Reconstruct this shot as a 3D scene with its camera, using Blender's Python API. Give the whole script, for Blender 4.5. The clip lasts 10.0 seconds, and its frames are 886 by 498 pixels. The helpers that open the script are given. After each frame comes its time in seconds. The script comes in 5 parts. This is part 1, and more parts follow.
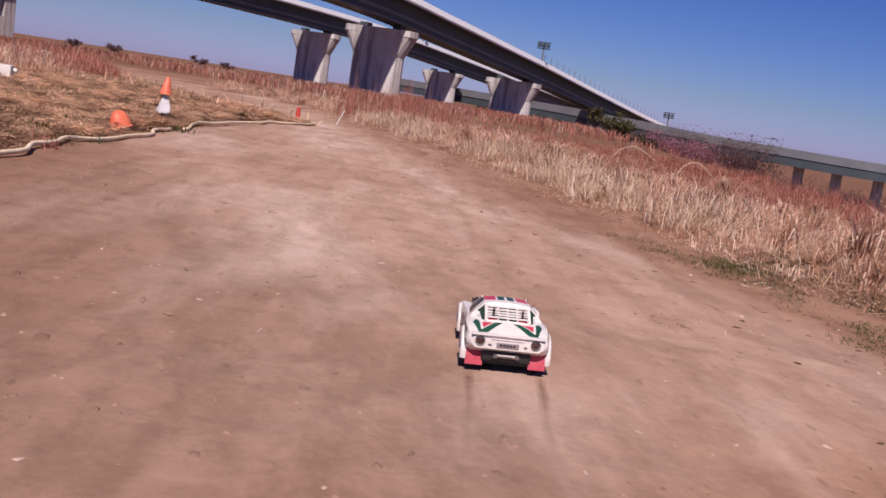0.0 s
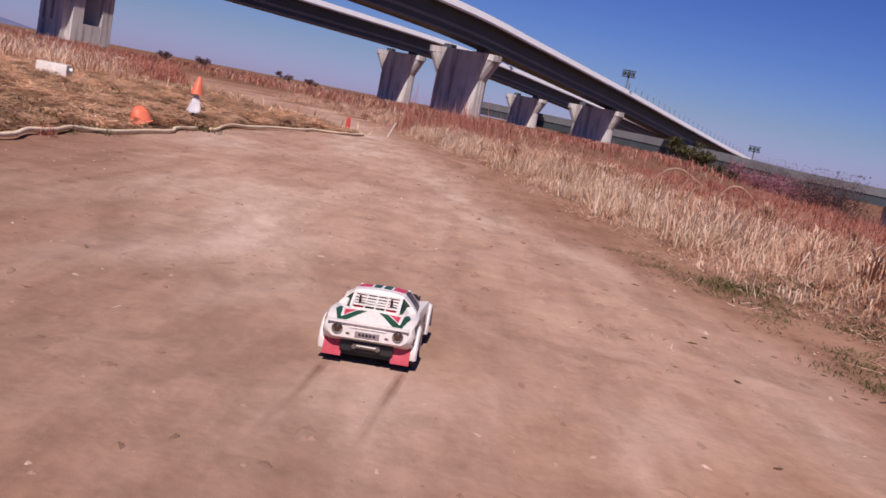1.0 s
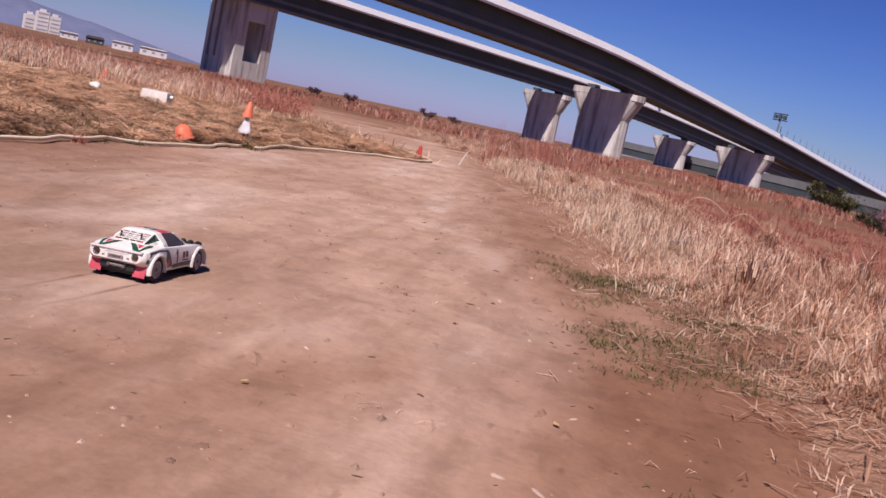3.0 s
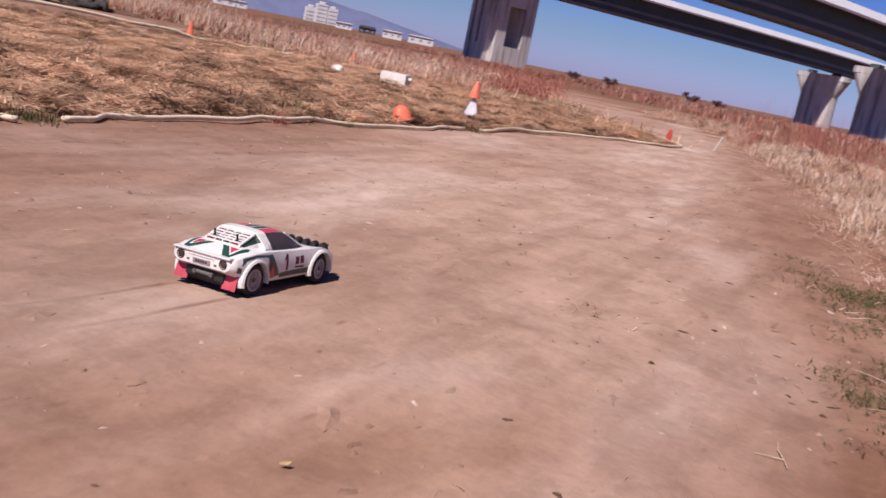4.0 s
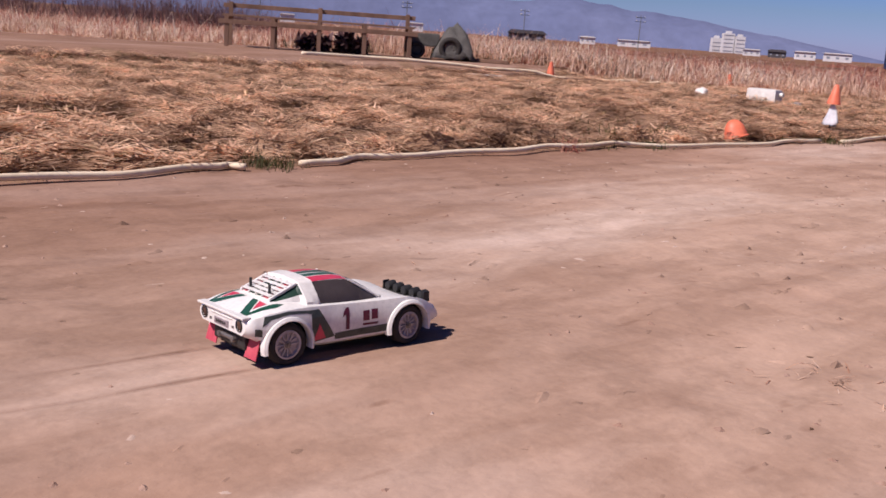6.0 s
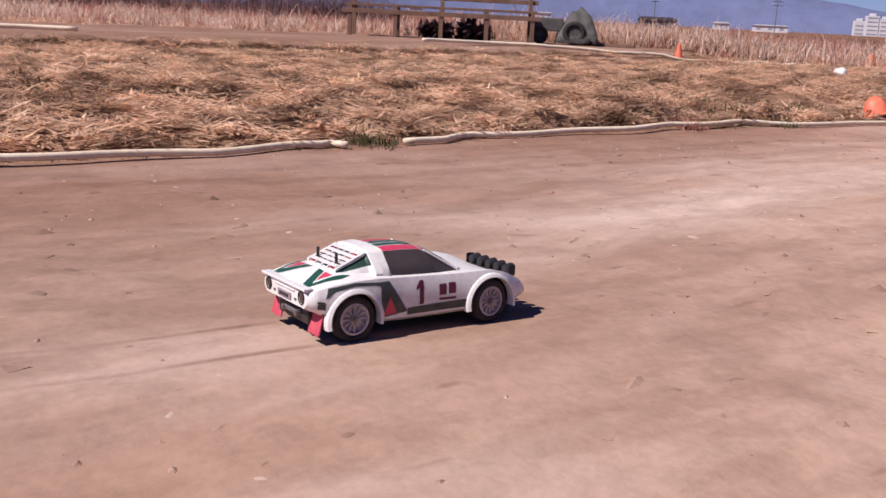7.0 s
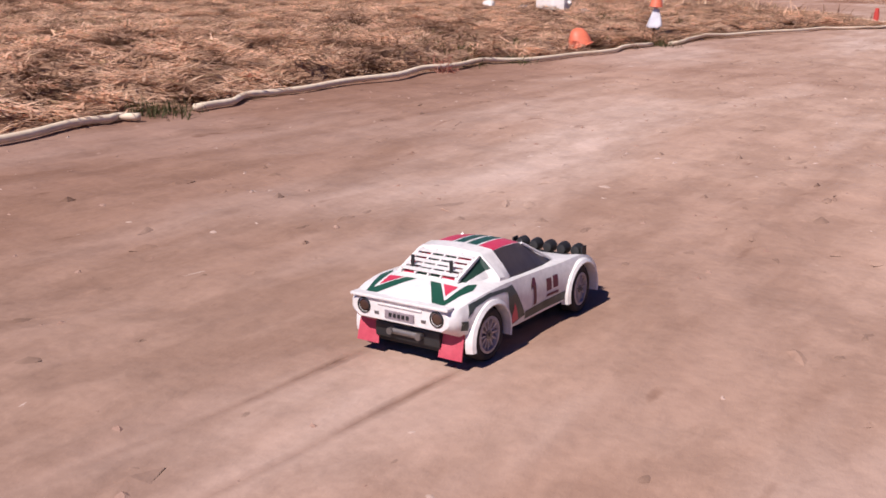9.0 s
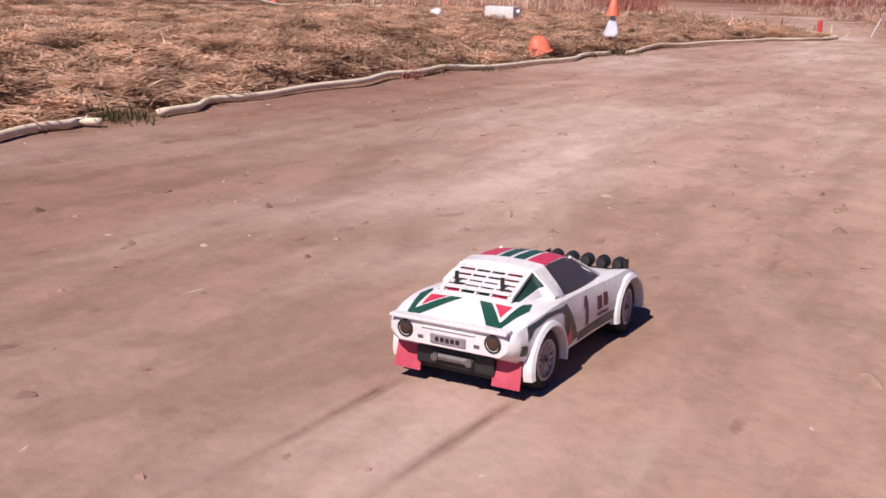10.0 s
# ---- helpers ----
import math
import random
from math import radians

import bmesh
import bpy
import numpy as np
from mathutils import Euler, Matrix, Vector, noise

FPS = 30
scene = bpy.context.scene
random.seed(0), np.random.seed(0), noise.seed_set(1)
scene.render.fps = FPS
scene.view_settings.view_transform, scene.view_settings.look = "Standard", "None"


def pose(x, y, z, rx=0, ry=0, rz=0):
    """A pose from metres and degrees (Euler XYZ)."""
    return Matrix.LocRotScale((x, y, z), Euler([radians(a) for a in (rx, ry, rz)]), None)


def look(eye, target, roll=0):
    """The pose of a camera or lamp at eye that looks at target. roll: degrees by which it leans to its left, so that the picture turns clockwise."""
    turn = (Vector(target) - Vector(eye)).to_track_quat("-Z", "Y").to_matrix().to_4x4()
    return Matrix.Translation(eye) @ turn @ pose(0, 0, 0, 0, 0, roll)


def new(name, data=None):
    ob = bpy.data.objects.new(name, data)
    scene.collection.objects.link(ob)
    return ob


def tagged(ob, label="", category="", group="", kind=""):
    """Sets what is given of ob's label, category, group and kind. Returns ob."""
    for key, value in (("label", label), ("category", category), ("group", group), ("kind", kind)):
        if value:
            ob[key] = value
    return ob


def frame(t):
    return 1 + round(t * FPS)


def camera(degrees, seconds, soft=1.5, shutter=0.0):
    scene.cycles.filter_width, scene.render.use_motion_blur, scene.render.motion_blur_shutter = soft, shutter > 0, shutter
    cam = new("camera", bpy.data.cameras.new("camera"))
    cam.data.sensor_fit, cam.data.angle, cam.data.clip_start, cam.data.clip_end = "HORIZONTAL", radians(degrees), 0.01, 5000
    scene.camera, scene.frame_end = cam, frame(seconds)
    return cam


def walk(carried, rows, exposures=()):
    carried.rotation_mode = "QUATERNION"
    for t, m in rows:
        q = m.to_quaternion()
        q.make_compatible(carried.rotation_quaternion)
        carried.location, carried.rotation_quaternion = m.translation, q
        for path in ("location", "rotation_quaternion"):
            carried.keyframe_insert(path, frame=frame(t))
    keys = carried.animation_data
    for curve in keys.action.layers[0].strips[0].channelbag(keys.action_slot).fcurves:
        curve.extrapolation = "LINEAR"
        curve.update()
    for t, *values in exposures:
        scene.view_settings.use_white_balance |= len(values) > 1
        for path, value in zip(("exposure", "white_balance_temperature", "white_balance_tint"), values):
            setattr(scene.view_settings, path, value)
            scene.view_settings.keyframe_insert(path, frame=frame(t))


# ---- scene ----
cam = camera(46.94, 10.0, soft=1.6, shutter=0.15)
walk(cam, [
    (0.0, look((0.694, -2.086, 0.527), (-0.439, 0.658, 0.096), 8.81)),
    (0.5, look((0.864, -1.915, 0.516), (-0.371, 0.788, 0.105), 10.21)),
    (1.0, look((0.996, -1.750, 0.492), (-0.353, 0.900, 0.089), 10.93)),
    (1.5, look((1.206, -1.822, 0.506), (-0.241, 0.775, 0.106), 10.59)),
    (2.0, look((1.427, -1.753, 0.523), (-0.115, 0.789, 0.125), 10.26)),
    (3.5, look((2.501, -1.869, 0.615), (0.566, 0.387, 0.208), 12.61)),
    (4.0, look((1.949, -1.138, 0.586), (-0.293, 0.772, 0.015), 11.45)),
    (4.5, look((1.812, -0.769, 0.588), (-0.701, 0.724, -0.086), 10.30)),
    (5.0, look((1.688, -0.519, 0.556), (-1.012, 0.599, -0.121), 7.60)),
    (5.5, look((1.707, -0.395, 0.556), (-1.041, 0.634, -0.068), 5.50)),
    (7.0, look((1.544, -0.196, 0.475), (-1.338, 0.294, -0.197), 2.90)),
    (7.5, look((1.479, -0.403, 0.468), (-1.319, 0.379, -0.280), 2.92)),
    (8.0, look((1.286, -0.588, 0.471), (-1.373, 0.513, -0.376), 1.47)),
    (8.5, look((1.254, -0.662, 0.478), (-1.367, 0.518, -0.382), 1.58)),
    (9.0, look((1.120, -0.750, 0.479), (-1.354, 0.746, -0.322), 1.42)),
    (9.5, look((1.010, -0.790, 0.467), (-1.369, 0.878, -0.282), 0.80)),
    (10.0, look((0.942, -0.791, 0.447), (-1.440, 0.863, -0.321), 2.14)),
], exposures=[(0.0, 0.0, 6520, 23), (2.0, 0.02, 6520, 23), (3.5, 0.18, 6430, 20), (4.2, 0.17, 6230, 18), (5.5, 0.15, 6330, 19), (7.0, 0.29, 6130, 17), (8.0, 0.27, 6170, 18), (10.0, 0.23, 6190, 19)])

# ---- light ----
SUN_TO = Vector((0.215, -0.595, 0.77)).normalized()
world = bpy.data.worlds.new("sky")
scene.world = world
world.use_nodes = True
wn, wl = world.node_tree.nodes, world.node_tree.links
sky = wn.new("ShaderNodeTexSky")
sky.sky_type, sky.sun_disc = "NISHITA", False
sky.sun_elevation, sky.sun_rotation = math.asin(SUN_TO.z), math.atan2(SUN_TO.x, SUN_TO.y)
sky.air_density, sky.dust_density, sky.ozone_density = 1.0, 0.15, 5.0
wn["Background"].inputs["Strength"].default_value = 0.0204
deep = wn.new("ShaderNodeGamma")
deep.inputs["Gamma"].default_value = 1.6
cool = wn.new("ShaderNodeMix")
cool.data_type, cool.blend_type = "RGBA", "MULTIPLY"
cool.inputs[0].default_value, cool.inputs[7].default_value = 1.0, (0.56, 0.59, 0.94, 1)
wl.new(sky.outputs[0], deep.inputs["Color"])
wl.new(deep.outputs[0], cool.inputs[6])
# the low sky is violet rather than yellow
split, join = wn.new("ShaderNodeSeparateColor"), wn.new("ShaderNodeCombineColor")
wl.new(cool.outputs[2], split.inputs[0])
least, floor_b, least_g, floor_g, green_b, more_b = (wn.new("ShaderNodeMath") for _ in range(6))
green_b.operation, more_b.operation = "MULTIPLY", "MAXIMUM"
green_b.inputs[1].default_value = 1.5
wl.new(split.outputs[1], green_b.inputs[0]), wl.new(green_b.outputs[0], more_b.inputs[1])
least.operation, floor_b.operation, least_g.operation, floor_g.operation = "MULTIPLY", "MAXIMUM", "MULTIPLY", "MAXIMUM"
least_g.inputs[1].default_value = 0.96
wl.new(split.outputs[0], least_g.inputs[0]), wl.new(split.outputs[1], floor_g.inputs[0]), wl.new(least_g.outputs[0], floor_g.inputs[1])
least.inputs[1].default_value = 1.45
wl.new(split.outputs[0], least.inputs[0])
wl.new(split.outputs[2], floor_b.inputs[0]), wl.new(least.outputs[0], floor_b.inputs[1])
wl.new(split.outputs[0], join.inputs[0]), wl.new(floor_g.outputs[0], join.inputs[1]), wl.new(floor_b.outputs[0], more_b.inputs[0]), wl.new(more_b.outputs[0], join.inputs[2])
wl.new(join.outputs[0], wn["Background"].inputs["Color"])
sun_data = bpy.data.lights.new("sun", "SUN")
sun_data.energy, sun_data.angle, sun_data.color = 5.15, radians(0.55), (1.0, 0.92, 0.83)
sun = new("sun", sun_data)
sun.matrix_world = look(SUN_TO * 50, (0, 0, 0))


# ---- materials ----
def ramp(nt, fac, stops):
    r = nt.nodes.new("ShaderNodeValToRGB")
    while len(r.color_ramp.elements) < len(stops):
        r.color_ramp.elements.new(0.5)
    for e, (p, c) in zip(r.color_ramp.elements, stops):
        e.position, e.color = p, (*c, 1)
    nt.links.new(fac, r.inputs["Fac"])
    return r.outputs["Color"]


def noise_fac(nt, scale, detail=4.0, rough=0.6, stretch=None, turn=0.0):
    g = nt.nodes.new("ShaderNodeTexCoord")
    src = g.outputs["Object"]
    if stretch or turn:
        m = nt.nodes.new("ShaderNodeMapping")
        m.vector_type = "TEXTURE"
        m.inputs["Scale"].default_value = stretch or (1, 1, 1)
        m.inputs["Rotation"].default_value = (0, 0, radians(turn))
        nt.links.new(src, m.inputs["Vector"])
        src = m.outputs[0]
    n = nt.nodes.new("ShaderNodeTexNoise")
    n.inputs["Scale"].default_value, n.inputs["Detail"].default_value, n.inputs["Roughness"].default_value = scale, detail, rough
    nt.links.new(src, n.inputs["Vector"])
    return n.outputs["Fac"]


def mix(nt, fac, a, b, blend="MIX"):
    m = nt.nodes.new("ShaderNodeMix")
    m.data_type, m.blend_type = "RGBA", blend
    if isinstance(fac, float):
        m.inputs[0].default_value = fac
    else:
        nt.links.new(fac, m.inputs[0])
    for v, k in ((a, 6), (b, 7)):
        if isinstance(v, tuple):
            m.inputs[k].default_value = (*v, 1)
        else:
            nt.links.new(v, m.inputs[k])
    return m.outputs[2]


def blank(name, rough=0.6, metal=0.0, spec=0.4):
    m = bpy.data.materials.new(name)
    m.use_nodes = True
    b = m.node_tree.nodes["Principled BSDF"]
    b.inputs["Roughness"].default_value, b.inputs["Metallic"].default_value = rough, metal
    b.inputs["Specular IOR Level"].default_value = spec
    return m, m.node_tree, b


def bump(nt, b, fac, dist, strength=1.0):
    k = nt.nodes.new("ShaderNodeBump")
    k.inputs["Distance"].default_value, k.inputs["Strength"].default_value = dist, strength
    nt.links.new(fac, k.inputs["Height"])
    if b.inputs["Normal"].is_linked:
        nt.links.new(b.inputs["Normal"].links[0].from_socket, k.inputs["Normal"])
    nt.links.new(k.outputs[0], b.inputs["Normal"])


def surface(name, dark, light, scale=4.0, fine=60.0, rough=0.6, metal=0.0, relief=0.0, spec=0.4, contrast=0.25, stretch=None):
    """A surface that wanders between two colours at two scales, with fine relief."""
    m, nt, b = blank(name, rough, metal, spec)
    big = noise_fac(nt, scale, stretch=stretch)
    small = noise_fac(nt, fine, stretch=stretch)
    c = ramp(nt, big, [(0.5 - contrast, dark), (0.5 + contrast, light)])
    d = ramp(nt, small, [(0.25, (0.78, 0.78, 0.78)), (0.75, (1.0, 1.0, 1.0))])
    nt.links.new(mix(nt, 1.0, c, d, "MULTIPLY"), b.inputs["Base Color"])
    if relief:
        bump(nt, b, small, relief)
    return m


def blade_mat(name, stops, rough=0.7, soft=0.38, patch=((0.3, (0.75, 0.7, 0.66)), (0.7, (1, 1, 1))), scale=0.7):
    """Grass: each blade takes its own tone; thin, so that some light comes through."""
    m, nt, b = blank(name, rough, 0, 0.25)
    g = nt.nodes.new("ShaderNodeNewGeometry")
    c = ramp(nt, g.outputs["Random Per Island"], stops)
    patch = ramp(nt, noise_fac(nt, scale, 4, 0.6), list(patch))
    c = mix(nt, 1.0, c, patch, "MULTIPLY")
    nt.links.new(c, b.inputs["Base Color"])
    t = nt.nodes.new("ShaderNodeBsdfTranslucent")
    nt.links.new(c, t.inputs["Color"])
    s = nt.nodes.new("ShaderNodeMixShader")
    s.inputs[0].default_value = soft
    nt.links.new(b.outputs[0], s.inputs[1])
    nt.links.new(t.outputs[0], s.inputs[2])
    nt.links.new(s.outputs[0], nt.nodes["Material Output"].inputs["Surface"])
    return m


def dirt_material(name="packed_dirt", tone=1.0):
    m, nt, b = blank(name, 0.94, 0, 0.15)
    big = noise_fac(nt, 0.45, 4, 0.55)
    smear = noise_fac(nt, 1.5, 5, 0.55, (1.0, 4.2, 1.0), 27)
    swoop = noise_fac(nt, 9.0, 3, 0.5, (1.0, 8.0, 1.0), 26)
    mid = noise_fac(nt, 7, 3, 0.5)
    dent = noise_fac(nt, 16, 2, 0.5, (1.0, 3.0, 1.0), 24)
    fine = noise_fac(nt, 70, 3, 0.5)
    t = tone
    c = ramp(nt, big, [(0.32, (0.328 * t, 0.203 * t, 0.142 * t)), (0.5, (0.388 * t, 0.254 * t, 0.183 * t)), (0.68, (0.425 * t, 0.288 * t, 0.213 * t))])
    dust = ramp(nt, smear, [(0.50, (0, 0, 0)), (0.70, (0.52, 0.52, 0.52))])
    c = mix(nt, dust, c, (0.60 * t, 0.475 * t, 0.40 * t))
    # darker and browner towards +x and -y, with a wandering border
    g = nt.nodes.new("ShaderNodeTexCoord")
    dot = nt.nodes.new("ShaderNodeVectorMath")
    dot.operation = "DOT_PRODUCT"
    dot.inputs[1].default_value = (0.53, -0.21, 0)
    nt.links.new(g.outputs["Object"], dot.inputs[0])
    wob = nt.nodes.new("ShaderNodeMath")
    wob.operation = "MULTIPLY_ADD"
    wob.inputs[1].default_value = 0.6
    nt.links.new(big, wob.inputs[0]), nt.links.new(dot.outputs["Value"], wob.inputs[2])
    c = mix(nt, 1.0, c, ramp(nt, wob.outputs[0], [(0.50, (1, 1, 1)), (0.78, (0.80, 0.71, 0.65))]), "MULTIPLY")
    # tone runs from darker to paler towards +x and +y, along a wandering line
    tone_dot = nt.nodes.new("ShaderNodeVectorMath")
    tone_dot.operation = "DOT_PRODUCT"
    tone_dot.inputs[1].default_value = (0.285, 0.41, 0)
    nt.links.new(g.outputs["Object"], tone_dot.inputs[0])
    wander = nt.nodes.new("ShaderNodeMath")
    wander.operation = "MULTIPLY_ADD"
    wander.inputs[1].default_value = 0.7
    nt.links.new(smear, wander.inputs[0]), nt.links.new(tone_dot.outputs["Value"], wander.inputs[2])
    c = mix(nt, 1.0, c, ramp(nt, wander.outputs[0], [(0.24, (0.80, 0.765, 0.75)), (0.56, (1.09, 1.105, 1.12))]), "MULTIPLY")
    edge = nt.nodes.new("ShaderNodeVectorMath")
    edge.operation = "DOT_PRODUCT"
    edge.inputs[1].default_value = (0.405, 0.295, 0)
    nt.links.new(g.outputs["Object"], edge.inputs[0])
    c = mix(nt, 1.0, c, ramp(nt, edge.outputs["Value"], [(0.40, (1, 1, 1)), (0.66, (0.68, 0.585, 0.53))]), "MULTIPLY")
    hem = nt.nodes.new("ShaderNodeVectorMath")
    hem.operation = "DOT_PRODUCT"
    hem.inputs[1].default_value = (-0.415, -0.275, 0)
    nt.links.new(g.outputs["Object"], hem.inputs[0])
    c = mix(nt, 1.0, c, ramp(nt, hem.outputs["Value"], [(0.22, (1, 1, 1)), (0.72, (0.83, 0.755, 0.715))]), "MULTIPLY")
    c = mix(nt, 1.0, c, ramp(nt, swoop, [(0.3, (0.89, 0.87, 0.86)), (0.5, (1, 1, 1)), (0.70, (1.06, 1.065, 1.07))]), "MULTIPLY")
    c = mix(nt, 1.0, c, ramp(nt, mid, [(0.25, (0.89, 0.87, 0.86)), (0.45, (1, 1, 1))]), "MULTIPLY")
    c = mix(nt, 1.0, c, ramp(nt, dent, [(0.24, (0.72, 0.67, 0.64)), (0.31, (1, 1, 1))]), "MULTIPLY")
    c = mix(nt, 1.0, c, ramp(nt, fine, [(0.3, (0.94, 0.93, 0.93)), (0.6, (1, 1, 1))]), "MULTIPLY")
    # a thin pale crust, worn through in ragged patches
    crust = noise_fac(nt, 5.0, 7, 0.66, (1.0, 2.6, 1.0), 26)
    c = mix(nt, 1.0, c, ramp(nt, crust, [(0.44, (0.90, 0.885, 0.875)), (0.50, (1.0, 1.0, 1.0)), (0.55, (1.06, 1.065, 1.075))]), "MULTIPLY")
    # two wheel tracks scraped behind the car
    def calc(op, a, v, clamp=False):
        k = nt.nodes.new("ShaderNodeMath")
        k.operation, k.use_clamp = op, clamp
        for i, q in enumerate((a, v)):
            if isinstance(q, (int, float)):
                k.inputs[i].default_value = q
            else:
                nt.links.new(q, k.inputs[i])
        return k.outputs[0]

    def along(vec):
        k = nt.nodes.new("ShaderNodeVectorMath")
        k.operation = "DOT_PRODUCT"
        k.inputs[1].default_value = vec
        nt.links.new(g.outputs["Object"], k.inputs[0])
        return k.outputs["Value"]

    behind = along((0.41, -0.912, 0))
    across = calc("ADD", along((0.912, 0.41, 0)), calc("MULTIPLY", calc("SUBTRACT", smear, 0.5), calc("MULTIPLY", calc("SUBTRACT", behind, 0.15), 0.35)))
    off = calc("ABSOLUTE", calc("SUBTRACT", calc("ABSOLUTE", across, 0), 0.0725), 0)
    track = calc("SUBTRACT", 1.0, calc("DIVIDE", off, 0.012), True)
    track = calc("MULTIPLY", track, calc("MULTIPLY", calc("SUBTRACT", behind, 0.14), 12.0, True))
    track = calc("MULTIPLY", track, calc("MULTIPLY", calc("SUBTRACT", 0.72, behind), 1.9, True))
    track = calc("MULTIPLY", track, calc("MULTIPLY", calc("SUBTRACT", crust, 0.43), 7.0, True))
    c = mix(nt, track, c, mix(nt, 1.0, c, (0.54, 0.45, 0.40), "MULTIPLY"))
    nt.links.new(c, b.inputs["Base Color"])
    bump(nt, b, calc("SUBTRACT", 1.0, track), 0.009, 0.8)
    bump(nt, b, smear, 0.03, 0.5)
    bump(nt, b, swoop, 0.012, 0.5)
    bump(nt, b, crust, 0.016, 0.6)
    bump(nt, b, mid, 0.018, 0.6)
    bump(nt, b, dent, 0.015, 0.8)
    bump(nt, b, fine, 0.0014, 0.6)
    return m


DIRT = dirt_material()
LOOSE = dirt_material("loosened_dirt", 0.78)
TORN = dirt_material("torn_dirt", 0.74)
THATCH = surface("matted_thatch_soil", (0.17, 0.095, 0.058), (0.42, 0.26, 0.165), 2.5, 45, 0.95, relief=0.02, spec=0.1)
VERGE = surface("verge_soil", (0.20, 0.10, 0.066), (0.42, 0.25, 0.165), 2.0, 40, 0.95, relief=0.02, spec=0.1)
FIELD = surface("dead_weed_field", (0.14, 0.062, 0.04), (0.30, 0.17, 0.10), 0.12, 2.5, 0.95, relief=0.1, spec=0.1)
STRAW = blade_mat("straw", [(0.0, (0.46, 0.23, 0.15)), (0.3, (0.70, 0.46, 0.33)), (0.7, (0.86, 0.66, 0.51)), (1.0, (0.95, 0.82, 0.69))], soft=0.45, patch=((0.36, (0.62, 0.50, 0.44)), (0.5, (0.92, 0.88, 0.85)), (0.64, (1.10, 1.10, 1.10))), scale=2.2)
BLEACHED = blade_mat("bleached_straw", [(0.0, (0.55, 0.34, 0.23)), (0.4, (0.82, 0.62, 0.47)), (1.0, (0.96, 0.84, 0.70))], soft=0.45)
MOWN = blade_mat("mown_straw", [(0.0, (0.40, 0.25, 0.165)), (0.25, (0.54, 0.355, 0.245)), (0.65, (0.67, 0.475, 0.345)), (0.93, (0.74, 0.55, 0.41)), (1.0, (0.34, 0.28, 0.14))], patch=((0.39, (0.32, 0.235, 0.18)), (0.50, (1.10, 1.04, 0.96)), (0.62, (1.50, 1.46, 1.38))), scale=3.2)
RUST = blade_mat("rust_weed", [(0.0, (0.34, 0.105, 0.08)), (0.5, (0.55, 0.22, 0.16)), (1.0, (0.70, 0.41, 0.31))], soft=0.45)
GREEN = blade_mat("green_grass", [(0.0, (0.045, 0.055, 0.018)), (0.6, (0.12, 0.125, 0.042)), (1.0, (0.30, 0.25, 0.11))])
def stained_concrete():
    """Grey concrete with long dark runs of damp from the top."""
    m, nt, b = blank("concrete", 0.88, 0, 0.3)
    c = ramp(nt, noise_fac(nt, 0.3, 5, 0.6), [(0.3, (0.50, 0.47, 0.46)), (0.7, (0.67, 0.645, 0.62))])
    runs = ramp(nt, noise_fac(nt, 1.3, 4, 0.6, (1.0, 1.0, 11.0)), [(0.36, (0.52, 0.50, 0.49)), (0.52, (1, 1, 1))])
    c = mix(nt, 1.0, c, runs, "MULTIPLY")
    grain = noise_fac(nt, 9, 4, 0.6)
    c = mix(nt, 1.0, c, ramp(nt, grain, [(0.3, (0.86, 0.86, 0.86)), (0.7, (1, 1, 1))]), "MULTIPLY")
    nt.links.new(c, b.inputs["Base Color"])
    bump(nt, b, grain, 0.02, 0.6)
    return m


CONCRETE = stained_concrete()
STEEL = surface("painted_girder", (0.046, 0.062, 0.072), (0.072, 0.090, 0.102), 0.3, 8, 0.55)
FLANGE = surface("grey_flange", (0.14, 0.15, 0.16), (0.2, 0.21, 0.22), 0.3, 8, 0.55)
PARAPET = surface("white_parapet", (0.84, 0.84, 0.85), (0.92, 0.92, 0.93), 0.3, 5, 0.6)
PLATE = surface("dull_plate", (0.22, 0.17, 0.18), (0.36, 0.30, 0.31), 60, 300, 0.6)
HOSE = surface("cream_hose", (0.74, 0.58, 0.40), (0.90, 0.77, 0.58), 3, 40, 0.85, relief=0.002, spec=0.15)


# ---- small tools ----
def part(name, bm, material, parent=None, label="", smooth=False):
    me = bpy.data.meshes.new(name)
    if isinstance(bm, bmesh.types.BMesh):
        bm.to_mesh(me)
        bm.free()
    else:
        me.from_pydata(*bm)
    for mm in (material if isinstance(material, (list, tuple)) else [material]):
        me.materials.append(mm)
    if smooth:
        for p in me.polygons:
            p.use_smooth = True
    ob = new(name, me)
    if parent:
        ob.parent = parent
    if label:
        ob["label"] = label
    return ob


def box(bm, x0, x1, y0, y1, z0, z1, bevel=0.0, m=None):
    r = bmesh.ops.create_cube(bm, size=1.0)
    mat4 = Matrix.Translation(((x0 + x1) / 2, (y0 + y1) / 2, (z0 + z1) / 2)) @ Matrix.Diagonal((x1 - x0, y1 - y0, z1 - z0, 1))
    bmesh.ops.transform(bm, matrix=(m or Matrix()) @ mat4, verts=r["verts"])
    if bevel:
        es = list({e for v in r["verts"] for e in v.link_edges})
        bmesh.ops.bevel(bm, geom=es, offset=bevel, segments=2, affect="EDGES", profile=0.7)
    return bm


def tube(bm, p0, p1, r0, r1=None, seg=10, caps=True):
    p0, p1 = Vector(p0), Vector(p1)
    r1 = r0 if r1 is None else r1
    d = p1 - p0
    r = bmesh.ops.create_cone(bm, cap_ends=caps, segments=seg, radius1=r0, radius2=r1, depth=d.length)
    bmesh.ops.transform(bm, matrix=Matrix.Translation((p0 + p1) / 2) @ d.to_track_quat("Z", "Y").to_matrix().to_4x4(), verts=r["verts"])
    return r["verts"]


